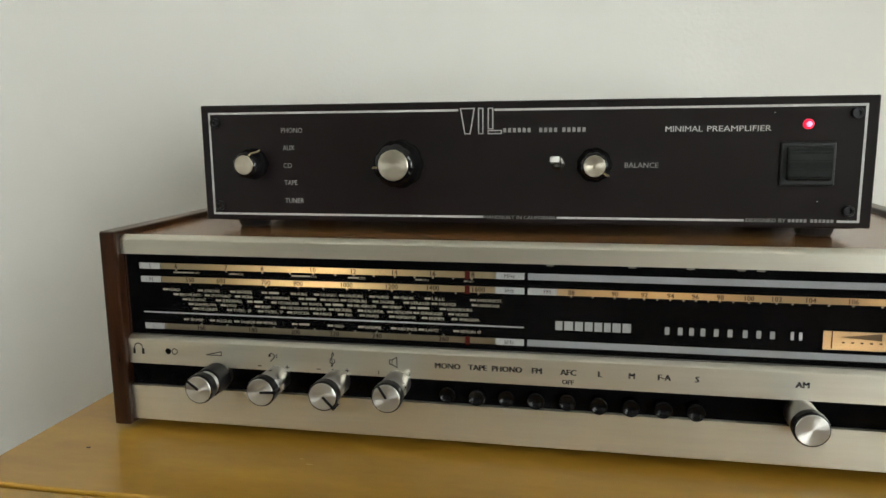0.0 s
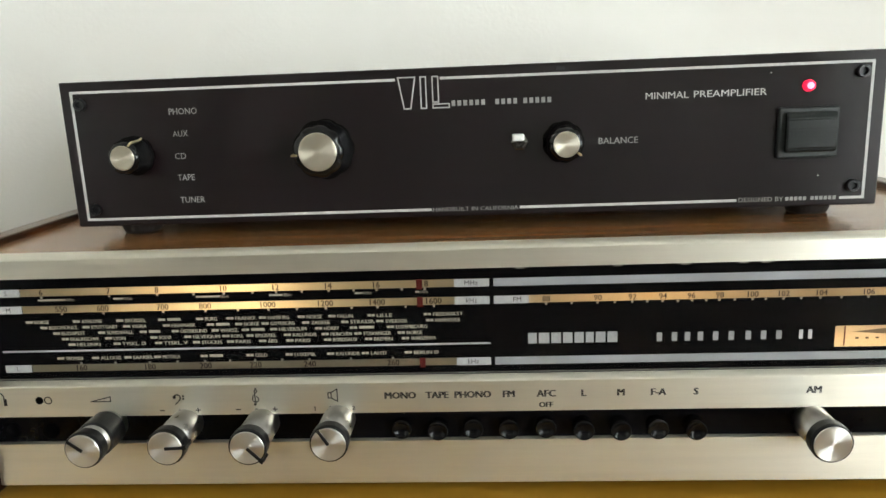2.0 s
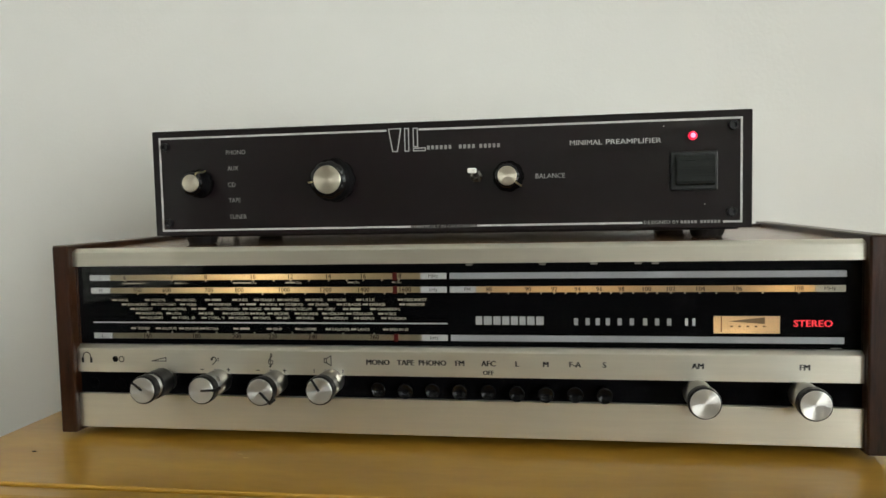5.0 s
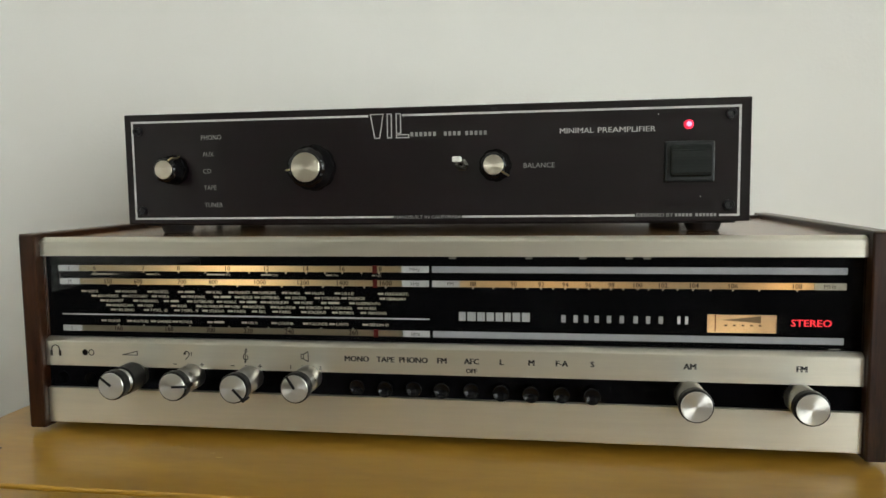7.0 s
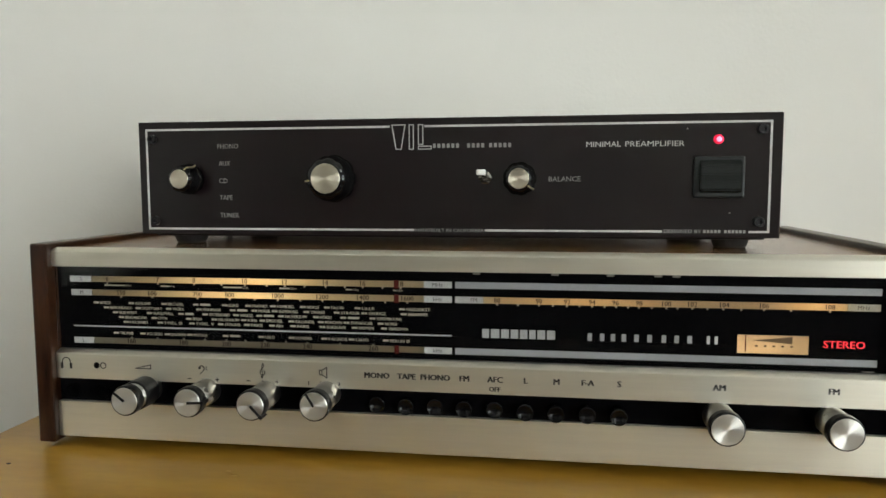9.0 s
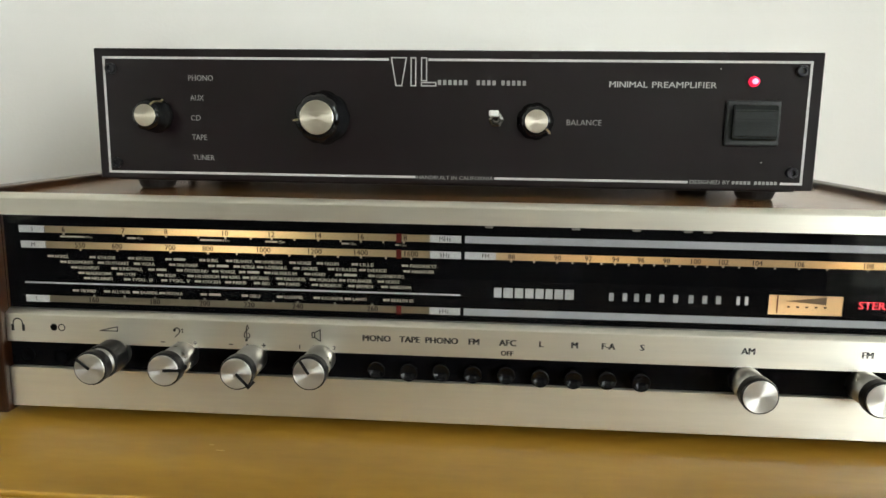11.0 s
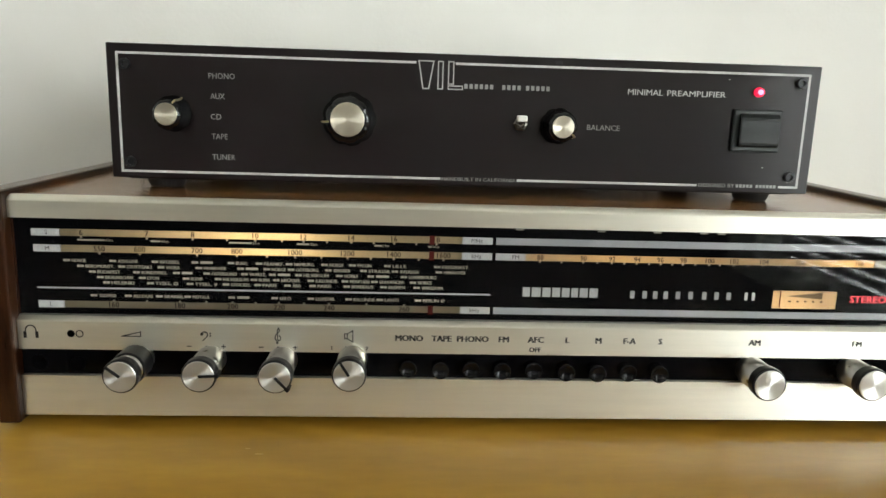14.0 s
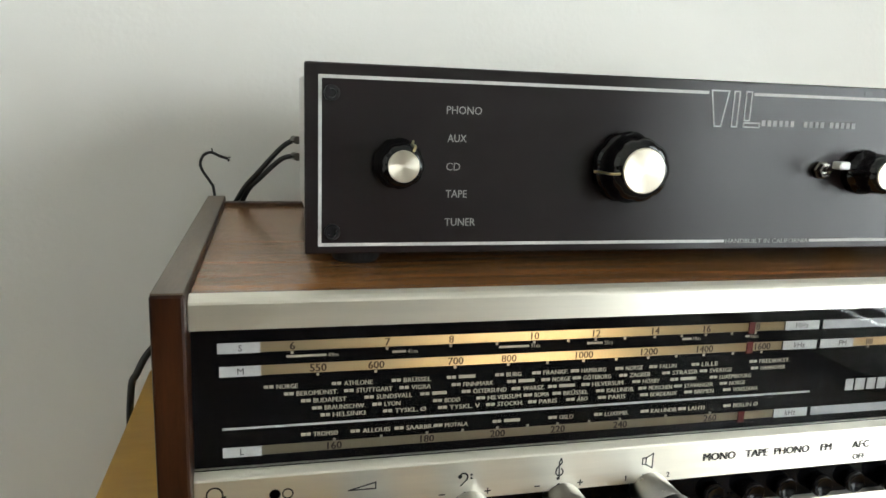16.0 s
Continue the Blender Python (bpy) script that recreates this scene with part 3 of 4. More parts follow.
for a, b, body in ((0.053, 0.067, "49m"), (0.091, 0.096, "41m"), (0.132, 0.144, "31m"), (0.168, 0.1745, "25m"), (0.2095, 0.2135, "19m"), (0.2385, 0.2405, "16m")):
    part("band_mark", plates([(a, b, 0.8557, 0.8565)], YP), PRINT_CREAM, dial)
    dial_text(body, b + 0.0006, 0.8554, 0.0015, PRINT_CREAM, align="left", name="band_name")
# station names, each behind a pair of small blocks; a name given as a number is a plain bar that long
STATIONS = (
    (0.8441, ((0.045, "NORGE"), (0.069, "ATHLONE"), (0.091, "BRÜSSEL"), (0.112, 6.5), (0.131, "BURG"), (0.146, "FRANKF."), (0.162, "HAMBURG"), (0.181, "NORGE"), (0.196, "FALUN"),
              (0.215, "LILLE"), (0.242, "FREDRIKST."))),
    (0.8411, ((0.052, "BEROMÜNST."), (0.0735, "STUTTGART"), (0.094, "VIGRA"), (0.114, "FINNMARK"), (0.136, 6.5), (0.150, "NORGE"), (0.163, "GÖTEBORG"), (0.183, "ZAGREB"),
              (0.202, "STRASSB."), (0.219, "SVERIGE"), (0.243, "HANNOVER"))),
    (0.8381, ((0.058, "BUDAPEST"), (0.081, "SUNDSVALL"), (0.102, 5.5), (0.118, "ÖSTERSUND"), (0.138, "WARSZ."), (0.153, 6.5), (0.167, "HILVERSUM"), (0.189, "HÖRBY"), (0.206, 7.0),
              (0.224, "LUXEMBOURG"))),
    (0.8351, ((0.062, "BRAUNSCHW."), (0.084, "LYON"), (0.107, "BODØ"), (0.124, "HILVERSUM"), (0.143, "ROMA"), (0.155, "BRÜSSEL"), (0.1735, "KALUNDB."), (0.192, "MÜNCHEN"),
              (0.208, "STAVANGER"), (0.229, "NORGE"))),
    (0.8322, ((0.065, "HELSINKI"), (0.088, "TYSKL. Ø"), (0.109, "TYSKL. V"), (0.128, "STOCKH."), (0.145, "PARIS"), (0.161, "ÅBO"), (0.1745, "PARIS"), (0.193, "BORDEAUX"),
              (0.213, "BREMEN"), (0.231, "WARSZAWA"))),
    (0.8250, ((0.058, "TROMSØ"), (0.076, "ALLOUIS"), (0.0925, "SAARBR."), (0.1075, "MOTALA"), (0.131, 6.5), (0.154, "OSLO"), (0.1735, "LUXEMB."), (0.194, "KALUNDB."), (0.211, "LAHTI"),
              (0.232, "BERLIN Ø"))),
)
for z, row in STATIONS:
    for x, body in row:
        bm = plates([(x, x + 0.0016, z + 0.0003, z + 0.0014), (x + 0.0019, x + 0.0034, z + 0.0003, z + 0.0014)], YP)
        part("station_mark", bm, PRINT_CREAM, dial)
        if isinstance(body, float):
            part("station_bar", plates([(x + 0.0046, x + 0.0046 + body / 1000, z + 0.0003, z + 0.0015)], YP), PRINT_CREAM, dial)
        else:
            dial_text(body, x + 0.0044, z, 0.0017, PRINT_CREAM, len(body) * 0.00148, "left", "station_name", 0.00012)
# the maker's lettering, as plain blocks
x = 0.2914
for w in (0.0042, 0.0052, 0.0047, 0.0046, 0.0045, 0.0039, 0.0047, 0.0048):
    part("maker_block", plates([(x, x + w - 0.0002, 0.8292, 0.8344)], YP), LOGO_GREY, dial)
    x += w + 0.0008
for x in (0.3530, 0.3600, 0.3660, 0.3720, 0.3790, 0.3862, 0.3940, 0.4010, 0.4080):
    part("model_block", plates([(x - 0.0012, x + 0.0012, 0.8292, 0.8334)], YP), LOGO_GREY, dial)
for x in (0.4180, 0.4222):
    part("model_block", plates([(x - 0.0008, x + 0.0008, 0.8291, 0.8335)], YP), PRINT_GREY, dial)
# dial pointers
for z0 in (0.8183, 0.8489, 0.8575):
    part("dial_pointer", box(0.2391, 0.2419, YT - 0.0008, YT - 0.0002, z0, z0 + 0.0048), NEEDLE_RED, dial, "red dial pointer")
part("dial_divider", plates([(0.2738, 0.2752, 0.8183, 0.8231), (0.2738, 0.2752, 0.8489, 0.8537), (0.2738, 0.2752, 0.8575, 0.8623)], YT), DIAL_BLACK, dial)
for x in (0.288, 0.333, 0.364, 0.390, 0.400):
    part("metal_tab", box(x - 0.0021, x + 0.0021, YD - 0.0011, YD - 0.0002, 0.8664, 0.8682), TAB_GREY, dial)
# tuning meter
meter = part("tuning_meter", film(0.4335, 0.4710, 0.8245, 0.8350, YD + 0.0006), METER_CARD, radio, "amber backlit tuning meter")
bm = bmesh.new()
bm.faces.new([bm.verts.new(c) for c in ((0.4415, YD + 0.0004, 0.8318), (0.4625, YD + 0.0004, 0.8302), (0.4625, YD + 0.0004, 0.8342))])
part("meter_wedge", bm, METER_PRINT, meter, "faded grey signal wedge")
part("meter_needle", box(0.4376, 0.4381, YD - 0.0002, YD + 0.0001, 0.8255, 0.8349), NEEDLE_RED, meter)
for i in range(5):
    part("meter_mark", plates([(0.4430 + i * 0.0046, 0.4444 + i * 0.0046, 0.8284, 0.8292)], YD + 0.0002), PRINT_BROWN, meter)
part("stereo_sign", lettering("STEREO", 0.4782, 0.8289, YT, 0.0038, 0.0212, bold=0.0002), STEREO_RED, radio, "glowing red STEREO lettering")
part("tiny_print", plates([(0.4985, 0.5045, 0.8159, 0.8164)], YT), TAB_GREY, dial)
pane = part("dial_glass", box(RX0 + G, RX1 - G, YG, YG + 0.0010, 0.8154, 0.8682), GLASS, radio, "clear dial glass")
pane.visible_shadow = False

# printed symbols and words on the label strip
YL = YF - 0.0001
for body, x in (("MONO", 0.2290), ("TAPE", 0.2468), ("PHONO", 0.2640), ("FM", 0.2812), ("AFC", 0.2990), ("L", 0.3168), ("M", 0.3342), ("F-A", 0.3518), ("S", 0.3692), ("AM", 0.4232), ("FM", 0.4828)):
    part("switch_word", lettering(body, x, 0.8042, YL, 0.0033, None, "centre", 0.00055), PRINT_DARK, radio)
part("switch_word", lettering("OFF", 0.2990, 0.7988, YL, 0.0026, None, "centre", 0.0004), PRINT_DARK, radio)


def arc(cx, cz, r, a0, a1, n=14):
    return [(cx + r * math.cos(radians(a0 + (a1 - a0) * i / n)), cz + r * math.sin(radians(a0 + (a1 - a0) * i / n))) for i in range(n + 1)]


def symbol(name, pieces):
    bm = bmesh.new()
    for pts, w, loop in pieces:
        one = outline(pts, w, YL, 0.0001, loop)
        me = bpy.data.meshes.new("piece")
        one.to_mesh(me)
        one.free()
        bm.from_mesh(me)
        bpy.data.meshes.remove(me)
    part(name, bm, PRINT_DARK, radio)


symbol("headphone_symbol", [(arc(0.0277, 0.8075, 0.0027, 0, 180), 0.0006, False), ([(0.0250, 0.8075), (0.0248, 0.8055)], 0.0006, False), ([(0.0304, 0.8075), (0.0306, 0.8055)], 0.0006, False),
                            ([(0.0246, 0.8060), (0.0246, 0.8040)], 0.0016, False), ([(0.0308, 0.8060), (0.0308, 0.8040)], 0.0016, False)])
symbol("power_symbol", [(arc(0.0485, 0.8058, 0.0009, 0, 360), 0.0018, True), (arc(0.0530, 0.8058, 0.0018, 0, 360, 20), 0.0005, True)])
symbol("volume_symbol", [([(0.0750, 0.8048), (0.0850, 0.8048), (0.0850, 0.8073)], 0.0005, True)])
symbol("bass_symbol", [(arc(0.1188, 0.8062, 0.0016, 160, -40), 0.0006, False), ([(0.1202, 0.8052), (0.1178, 0.8028)], 0.0005, False), (arc(0.1174, 0.8065, 0.0004, 0, 360, 8), 0.0007, True),
                       (arc(0.1219, 0.8070, 0.0002, 0, 360, 6), 0.0005, True), (arc(0.1219, 0.8056, 0.0002, 0, 360, 6), 0.0005, True)])
symbol("treble_symbol", [([(0.1580, 0.8025), (0.1577, 0.8090), (0.1584, 0.8106), (0.1590, 0.8090), (0.1566, 0.8062)], 0.0005, False), (arc(0.1580, 0.8049, 0.0015, 140, 420), 0.0005, False),
                         (arc(0.1576, 0.8022, 0.0003, 0, 360, 8), 0.0006, True)])
symbol("speaker_symbol", [([(0.1940, 0.8050), (0.1955, 0.8050), (0.1955, 0.8078), (0.1940, 0.8078)], 0.0005, True), ([(0.1955, 0.8050), (0.1985, 0.8032), (0.1985, 0.8096), (0.1955, 0.8078)], 0.0005, True)])
for cx in (0.1195, 0.1580):
    symbol("minus_mark", [([(cx - 0.0100, 0.7996), (cx - 0.0080, 0.7996)], 0.0005, False)])
    symbol("centre_mark", [(arc(cx, 0.7994, 0.0003, 0, 360, 8), 0.0006, True)])
    symbol("plus_mark", [([(cx + 0.0082, 0.7996), (cx + 0.0102, 0.7996)], 0.0005, False), ([(cx + 0.0092, 0.7986), (cx + 0.0092, 0.8006)], 0.0005, False)])
for body, x in (("1", 0.1870), ("1+2", 0.1965), ("2", 0.2060)):
    part("position_number", lettering(body, x, 0.7985, YL, 0.0022, None, "centre", 0.0002), PRINT_DARK, radio)

# knobs: a chrome sleeve, a black grip ring and a spun metal cap


def receiver_knob(x, KZ, yf, angle=None, tab=False, double=False, r=0.0086):
    ys = -0.0058
    knob = part("knob", lathe([(r * 0.90, ys), (r * 0.93, ys - 0.001), (r * 0.93, yf + 0.0065)], x, KZ, 40), CHROME, radio, "satin metal knob with a black ring", (x, ys, KZ), True)
    if double:
        part("grip_ring", lathe([(r, -0.0110), (r * 1.05, -0.0118), (r * 1.05, -0.0240), (r, -0.0248)], x, KZ, 40), BLACK_SATIN, knob)
    part("grip_ring", lathe([(r * 0.96, yf + 0.0068), (r * 1.03, yf + 0.0060), (r * 1.05, yf + 0.0012), (r * 1.02, yf + 0.0002), (r * 0.95, yf)], x, KZ, 48), BLACK_SATIN, knob)
    part("cap", lathe([(r * 0.94, yf + 0.0003), (r * 0.94, yf - 0.0003), (r * 0.91, yf - 0.0006), (r * 0.02, yf - 0.0004)], x, KZ, 48), SPUN, knob, "spun aluminium cap", (x, yf, KZ))
    if angle is not None:
        a = radians(angle)
        bm = box(0.0, r * 0.98, yf - 0.0010, yf - 0.0004, -0.0007, 0.0007)
        if tab:
            add_box(bm, r * 0.95, r * 1.18, yf - 0.0010, yf + 0.006, -0.0010, 0.0010)
        bmesh.ops.rotate(bm, verts=bm.verts, cent=(0, 0, 0), matrix=Matrix.Rotation(-a, 3, "Y"))
        bmesh.ops.translate(bm, verts=bm.verts, vec=(x, 0, KZ))
        part("pointer", bm, BLACK_SATIN, knob)


receiver_knob(0.0830, 0.7919, -0.0350, 142, double=True)
receiver_knob(0.1217, 0.7921, -0.0335, 3, True)
receiver_knob(0.1603, 0.7919, -0.0335, -46, True)
receiver_knob(0.1983, 0.7932, -0.0335, 122)
receiver_knob(0.4236, 0.7892, -0.0305, r=0.0089)
receiver_knob(0.4828, 0.7891, -0.0290, r=0.0089)
for i, x in enumerate((0.2290, 0.2468, 0.2640, 0.2812, 0.2990, 0.3168, 0.3342, 0.3518, 0.3692)):
    yb = (-0.0098, -0.0118, -0.0100, -0.0112, -0.0104, -0.0132, -0.0138, -0.0128, -0.0142)[i]
    part("push_button", lathe([(0.0048, -0.0060), (0.0050, yb + 0.0008), (0.0048, yb + 0.0001), (0.0044, yb - 0.0002), (0.0040, yb), (0.0031, yb + 0.0008), (0.0018, yb + 0.0013), (0.0003, yb + 0.0015)], x, 0.7880, 32),
         BUTTON_BLACK, radio, "glossy black push button with a dished face", (x, -0.006, 0.7880), True)
jack = part("headphone_socket", lathe([(0.0042, -0.0060), (0.0042, -0.0065), (0.0032, -0.0066), (0.0030, -0.0061)], 0.0300, 0.7885, 28), DIAL_BLACK, radio, "black headphone socket", smooth=True)
part("power_button", lathe([(0.0040, -0.0060), (0.0040, -0.0072), (0.0034, -0.0077), (0.0005, -0.0076)], 0.0500, 0.7880, 28), DIAL_BLACK, radio, "black power button", smooth=True)

# ---------------------------------------------------------------- the preamplifier
PX0, PX1, PZ0, PZ1, PY = 0.0609, 0.4630, 0.8862, 0.9596, 0.0280
pre = thing("preamplifier", (0.262, 0.11, RT), "black slim preamplifier standing on the radio receiver", "amplifier")
part("front_panel", brushed_uv(box(PX0, PX1, PY, PY + 0.005, PZ0, PZ1, 0.0005, 1)), ANODISED, pre, "black brushed metal front panel")
bm = box(PX0 + 0.0046, PX1 - 0.0046, PY + 0.0052, 0.197, PZ0 + 0.0015, PZ1 - 0.0020, 0.001)
case = part("case", bm, CASE_GREY, pre, "light grey metal case")
# black plate added below the case to darken the gap above the walnut
part("shade_plate", box(PX0 + 0.006, PX1 - 0.006, PY + 0.009, 0.195, PZ0 - 0.0016, PZ0 + 0.0013, 0.0006), BLACK_SATIN, pre, "added black plate that deepens the shade under the case")
for i in range(13):
    x = 0.165 + i * 0.0195
    part("vent_hole", box(x - 0.0011, x + 0.0011, 0.066, 0.073, PZ1 - 0.0022, PZ1 - 0.0017, 0.0002, 1), DIAL_BLACK, case)
for fx, fy in ((0.0835, 0.052), (0.4405, 0.052), (0.0905, 0.165), (0.4340, 0.165)):
    bm = lathe([(0.0090, 0.0), (0.0100, 0.0012), (0.0116, 0.0056)], 0, 0, 28)
    bmesh.ops.rotate(bm, verts=bm.verts, cent=(0, 0, 0), matrix=Matrix.Rotation(radians(90), 3, "X"))
    lo = min(v.co.z for v in bm.verts)
    bmesh.ops.translate(bm, verts=bm.verts, vec=(fx, fy, RT - lo))
    part("foot", bm, BLACK_RUBBER, pre, smooth=False)
YB = PY - 0.0002
LX0, LX1, LZ0, LZ1, LW = 0.0660, 0.4571, 0.8893, 0.9551, 0.0013
bm = plates([(LX0, 0.2302, LZ1 - LW, LZ1), (0.2522, LX1, LZ1 - LW, LZ1), (LX0, LX0 + LW, LZ0 + LW, LZ1 - LW), (LX1 - LW, LX1, LZ0 + LW, LZ1 - LW),
             (LX0, 0.2455, LZ0, LZ0 + LW), (0.2899, 0.3962, LZ0, LZ0 + LW), (0.4455, LX1, LZ0, LZ0 + LW)], YB)
part("border_line", bm, PRINT_GREY, pre, "thin grey-white border line")
# the maker's mark, as plain outlined shapes, and its name as a bar of blocks
part("maker_mark", outline([(0.2316, 0.9554), (0.2400, 0.9554), (0.2374, 0.9404), (0.2342, 0.9404)], 0.0006, YB), PRINT_GREY, pre)
part("maker_mark", outline([(0.2426, 0.9404), (0.2426, 0.9554), (0.2452, 0.9554), (0.2452, 0.9404)], 0.0006, YB), PRINT_GREY, pre)
part("maker_mark", outline([(0.2484, 0.9554), (0.2512, 0.9554), (0.2512, 0.9432), (0.2484, 0.9432)], 0.0006, YB), PRINT_GREY, pre)
part("maker_mark", outline([(0.2484, 0.9422), (0.2564, 0.9422), (0.2564, 0.9404), (0.2484, 0.9404)], 0.0006, YB), PRINT_GREY, pre)
for x0, n in ((0.2572, 6), (0.2786, 4), (0.2922, 5)):
    for k in range(n):
        part("maker_block", plates([(x0 + k * 0.0029 + 0.0003, x0 + k * 0.0029 + 0.0021, 0.9410, 0.9436)], YB), PANEL_PRINT, pre)


def panel_text(body, x, z, cap, width=None, align="left", mat=PANEL_PRINT):
    part("panel_word", lettering(body, x, z, YB, cap, width, align, 0.00006), mat, pre)


panel_text("MINIMAL", 0.3510, 0.9406, 0.0031, 0.0203, mat=PRINT_GREY)
panel_text("PREAMPLIFIER", 0.3738, 0.9406, 0.0031, 0.0342, mat=PRINT_GREY)
for body, z, x, w in (("PHONO", 0.9420, 0.1158, 0.0143), ("AUX", 0.9310, 0.1165, 0.0078), ("CD", 0.9198, 0.1163, 0.0058), ("TAPE", 0.9089, 0.1165, 0.0088), ("TUNER", 0.8974, 0.1165, 0.0128)):
    panel_text(body, x, z, 0.0030, w)
panel_text("BALANCE", 0.3288, 0.9200, 0.0030, 0.0190)
panel_text("HANDBUILT IN CALIFORNIA", 0.2462, 0.8889, 0.0020, 0.0430)
panel_text("DESIGNED BY", 0.3972, 0.8891, 0.0021, 0.0215)
for x0, n in ((0.4198, 5), (0.4318, 6)):
    for k in range(n):
        part("name_bar", plates([(x0 + k * 0.0021, x0 + k * 0.0021 + 0.0015, 0.8892, 0.8910)], YB), PANEL_PRINT, pre)


def panel_knob(x, z, r_skirt, r_cap, yf, angle):
    """A fluted black knob with a metal cap and a pale pointer on its flank."""
    rb = r_cap * 1.46
    prof = [(r_skirt, PY - 0.0006), (r_skirt, PY - 0.0036), (r_skirt * 0.97, PY - 0.0048), (rb, PY - 0.0056), (rb * 0.985, yf + 0.0042), (rb * 0.95, yf + 0.0023), (rb * 0.88, yf + 0.0009), (rb * 0.79, yf + 0.0002), (r_cap * 1.03, yf)]
    knob = part("knob", lathe(prof, x, z, 90, 9, 0.05), KNOB_BLACK, pre, "fluted black knob with a metal cap", (x, PY, z), True)
    part("cap", lathe([(r_cap, yf + 0.0004), (r_cap, yf - 0.0003), (r_cap * 0.96, yf - 0.0006), (r_cap * 0.02, yf - 0.0004)], x, z, 48), SPUN_WARM, knob, "spun metal cap", (x, yf, z))
    a = radians(angle)
    d = Vector((math.cos(a), 0, math.sin(a)))
    p = [Vector((x, yf - 0.0004, z)) + d * r_cap * 1.12, Vector((x, yf + 0.0008, z)) + d * rb * 0.93, Vector((x, yf + 0.0026, z)) + d * rb, Vector((x, PY - 0.0062, z)) + d * (rb + 0.0004), Vector((x, PY - 0.0040, z)) + d * (r_skirt + 0.0003)]
    part("pointer", tube(p, 0.00055, 6, 3), BRASS, knob, "pale brass pointer line")


panel_knob(0.0965, 0.9224, 0.0100, 0.0060, 0.0128, 58)
panel_knob(0.1935, 0.9223, 0.0150, 0.0092, 0.0104, 187)
panel_knob(0.3114, 0.9218, 0.0102, 0.0061, 0.0106, -38)

tog = part("toggle_switch", lathe([(0.0043, PY), (0.0043, PY - 0.0018), (0.0034, PY - 0.0022), (0.0034, PY - 0.0044), (0.0024, PY - 0.0046), (0.0018, PY - 0.0036)], 0.2902, 0.9224, 6), NUT, pre, "chrome toggle switch", (0.2902, PY, 0.9224))
part("lever", tube([(0.2902, PY - 0.002, 0.9224), (0.2898, PY - 0.008, 0.9238), (0.2891, PY - 0.0145, 0.9256)], 0.0011, 10, 4), STEEL, tog)
# the tip's shine is painted on as a pale colour
part("lever_tip", box(0.2862, 0.2916, PY - 0.0168, PY - 0.0118, 0.9240, 0.9273, 0.0007), LIT_TIP, tog, "flat lever tip with its bright reflection put in the colour")

sw = part("rocker_switch", box(0.4133, 0.4420, PY - 0.0026, PY, 0.9101, 0.9344, 0.0010), SWITCH_FRAME, pre, "black power rocker switch", (0.427, PY, 0.923))
bm = extrude_profile([(PY - 0.0024, 0.9129), (PY - 0.0050, 0.9131), (PY - 0.0060, 0.9148), (PY - 0.0059, 0.9193), (PY - 0.0060, 0.9240), (PY - 0.0056, 0.9288), (PY - 0.0046, 0.9318), (PY - 0.0024, 0.9323)], 0.4164, 0.4398)
bmesh.ops.bevel(bm, geom=bm.edges[:], offset=0.0006, segments=2, affect="EDGES")
part("rocker", bm, ROCKER_BLACK, sw)
led = part("power_light", lathe([(0.0028, PY - 0.0002), (0.0028, PY - 0.0012), (0.0025, PY - 0.0028), (0.0013, PY - 0.0039), (0.0003, PY - 0.0041)], 0.4270, 0.9442, 28), LED_RED, pre, "glowing red power light", (0.427, PY, 0.9442), True)
part("light_core", lathe([(0.0017, PY - 0.0030), (0.0015, PY - 0.0040), (0.0006, PY - 0.0046)], 0.4268, 0.9442, 16), LED_CORE, led)
for sx, sz in ((0.4515, 0.9500), (0.4508, 0.8960), (0.0710, 0.9484), (0.0714, 0.8952)):
    s = part("screw", lathe([(0.0030, PY), (0.0030, PY - 0.0022), (0.0027, PY - 0.0026), (0.0017, PY - 0.0026), (0.0016, PY - 0.0008)], sx, sz, 28), SCREW, pre, "blackened socket-head screw", (sx, PY, sz))
for sx, sz in ((0.4095, 0.9508), (0.4345, 0.9012)):
    part("pale_speck", plates([(sx - 0.0003, sx + 0.0003, sz - 0.0003, sz + 0.0003)], YB), PRINT_GREY, pre)
part("nick", plates([(0.3085, 0.3125, 0.9561, 0.9578)], YB - 0.0001), PANEL_EDGE, pre, "small dark chip in the panel edge")
for sz in (0.9205, 0.9105):
    part("phono_plug", tube([(PX0 + 0.0035, 0.195, sz), (PX0 + 0.0015, 0.203, sz)], 0.0024, 14, 2), NUT, pre)

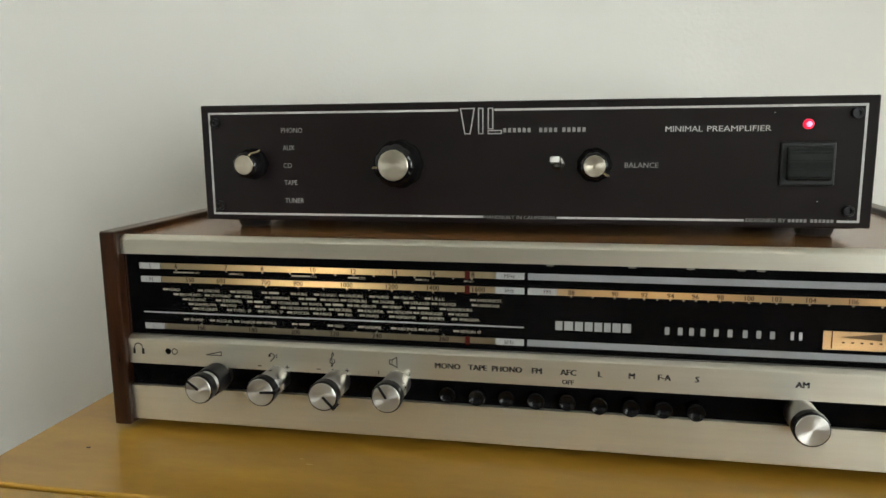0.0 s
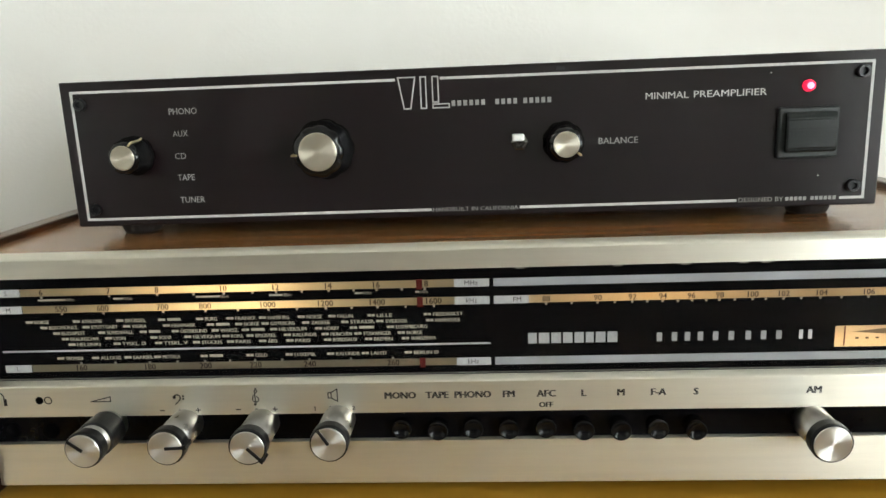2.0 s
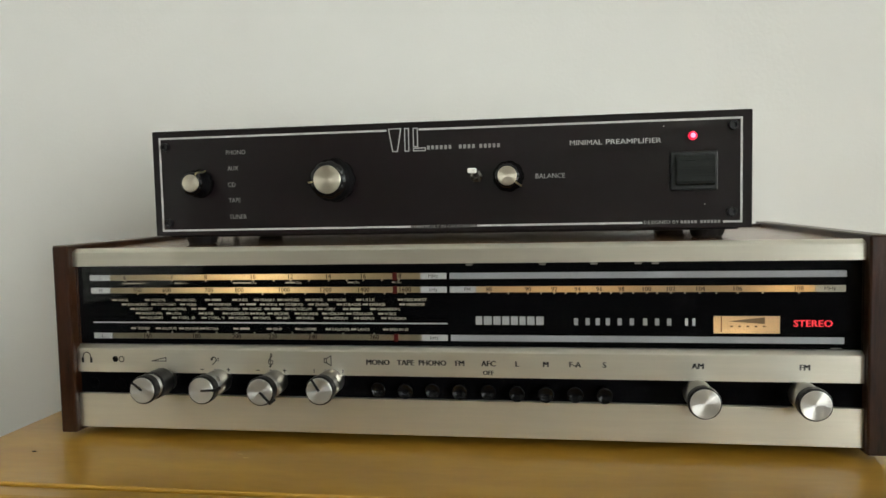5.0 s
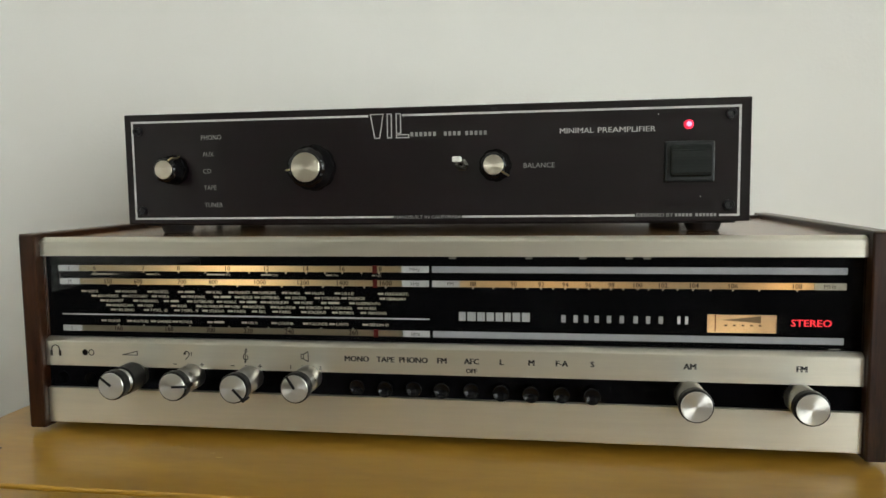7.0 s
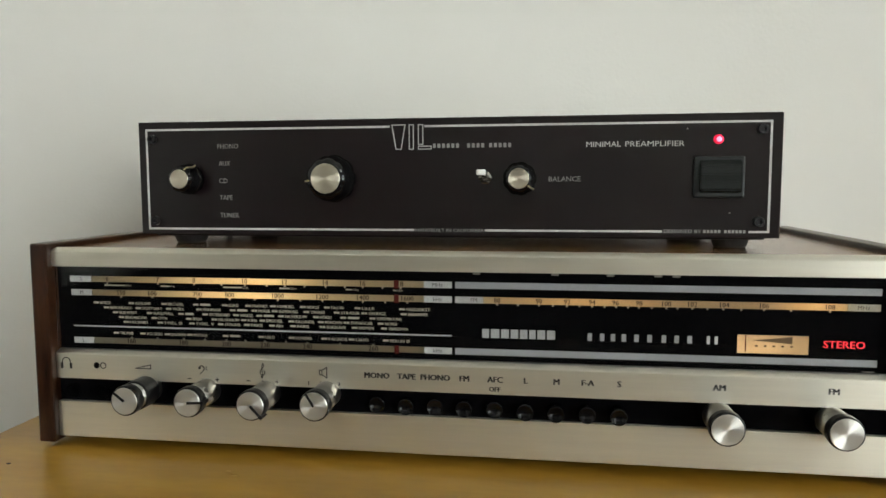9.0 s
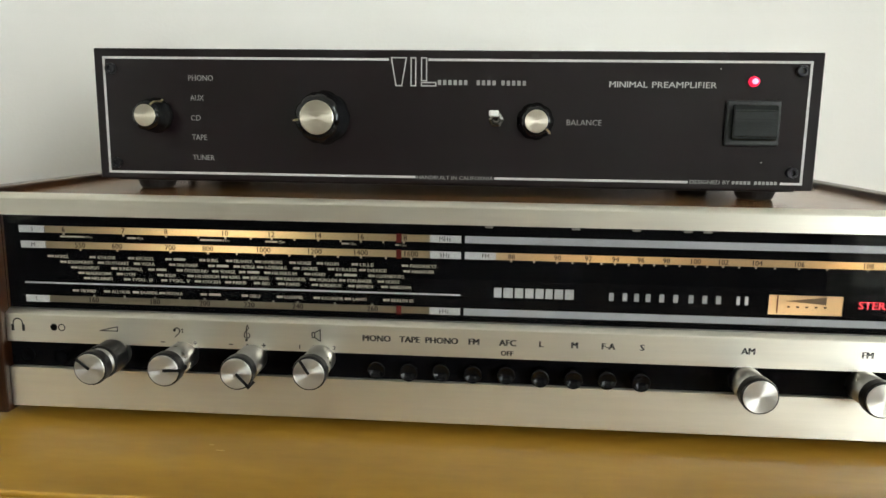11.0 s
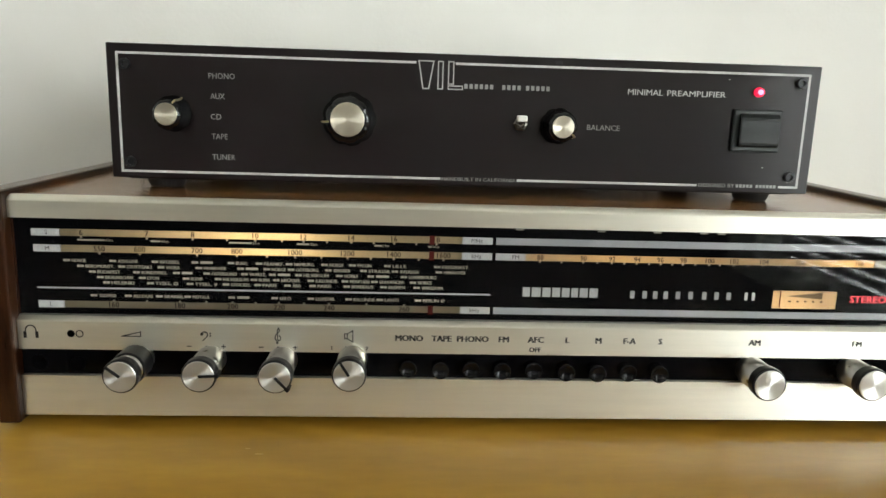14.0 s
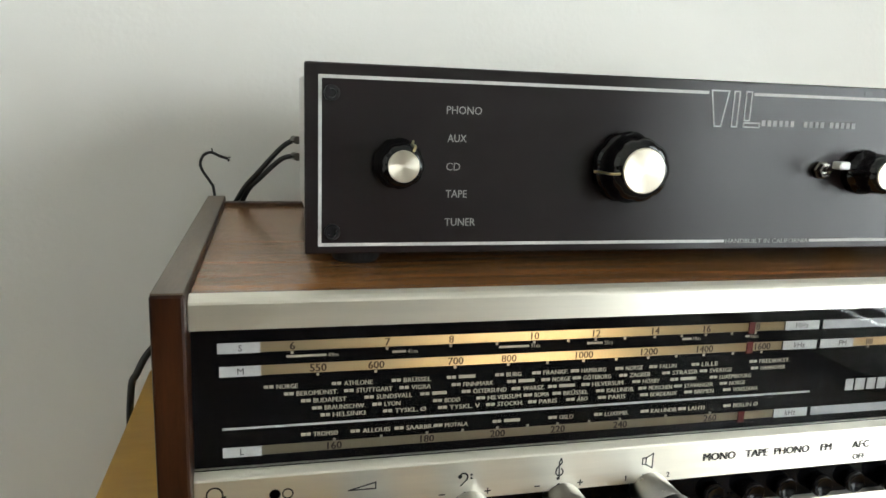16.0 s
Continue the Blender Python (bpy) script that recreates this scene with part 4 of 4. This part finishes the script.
# ---------------------------------------------------------------- cables
c = thing("signal_cable", (0.060, 0.20, RT), "black signal cable running down behind the receiver", "cable", "signal cables")
part("cord", tube([(0.063, 0.203, 0.9205), (0.055, 0.208, 0.9150), (0.041, 0.214, 0.8990), (0.030, 0.222, 0.8850), (0.020, 0.236, 0.860), (0.012, 0.243, 0.80), (0.020, 0.246, 0.7560)], 0.0016), CABLE, c, smooth=True)
c = thing("signal_cable", (0.064, 0.20, RT), "black signal cable running down behind the receiver", "cable", "signal cables")
part("cord", tube([(0.063, 0.203, 0.9105), (0.055, 0.208, 0.9080), (0.043, 0.214, 0.8965), (0.033, 0.222, 0.8845), (0.026, 0.236, 0.860), (0.022, 0.243, 0.80), (0.032, 0.246, 0.7560)], 0.0016), CABLE, c, smooth=True)
c = thing("aerial_wire", (0.0127, 0.23, 0.88), "bent black aerial wire with a frayed end behind the receiver", "wire")
part("cord", tube([(0.0160, 0.231, 0.760), (0.0160, 0.2315, 0.84), (0.0132, 0.2310, 0.8830), (0.0109, 0.2310, 0.8905), (0.0069, 0.2310, 0.8968), (0.0051, 0.2310, 0.9020), (0.0071, 0.2310, 0.9075),
                   (0.0117, 0.2310, 0.9095), (0.0172, 0.2310, 0.9072), (0.0212, 0.2310, 0.9060)], 0.0009, 8), CABLE, c, smooth=True)
for e in ((0.0237, 0.2310, 0.9068), (0.0232, 0.2300, 0.9048), (0.0225, 0.2318, 0.9040)):
    part("strand", tube([(0.0182, 0.2310, 0.9068), (0.0207, 0.2310, 0.9061), e], 0.0004, 6, 3), CABLE, c)
part("strand", tube([(0.0119, 0.2310, 0.9093), (0.0125, 0.2310, 0.9108), (0.0123, 0.2310, 0.9122)], 0.0004, 6, 3), CABLE, c)
c = thing("power_cord", (-0.03, 0.245, TABLE_Z), "black power cord hanging over the edge of the sideboard", "cable")
part("cord", tube([(0.040, 0.214, 0.790), (0.010, 0.238, 0.792), (-0.018, 0.246, 0.786), (-0.033, 0.247, 0.773), (-0.0415, 0.247, 0.758), (-0.046, 0.247, 0.744), (-0.048, 0.248, 0.68), (-0.047, 0.250, 0.40), (-0.046, 0.252, 0.006)], 0.0024), CABLE, c, smooth=True)
c = thing("amplifier_power_cord", (0.430, 0.21, RT), "black power cord dropping behind the receiver", "cable")
part("cord", tube([(0.430, 0.1975, 0.9000), (0.430, 0.212, 0.8985), (0.431, 0.2225, 0.8880), (0.432, 0.2255, 0.8600), (0.434, 0.2300, 0.8000), (0.440, 0.2400, 0.7560)], 0.0030), CABLE, c, smooth=True)
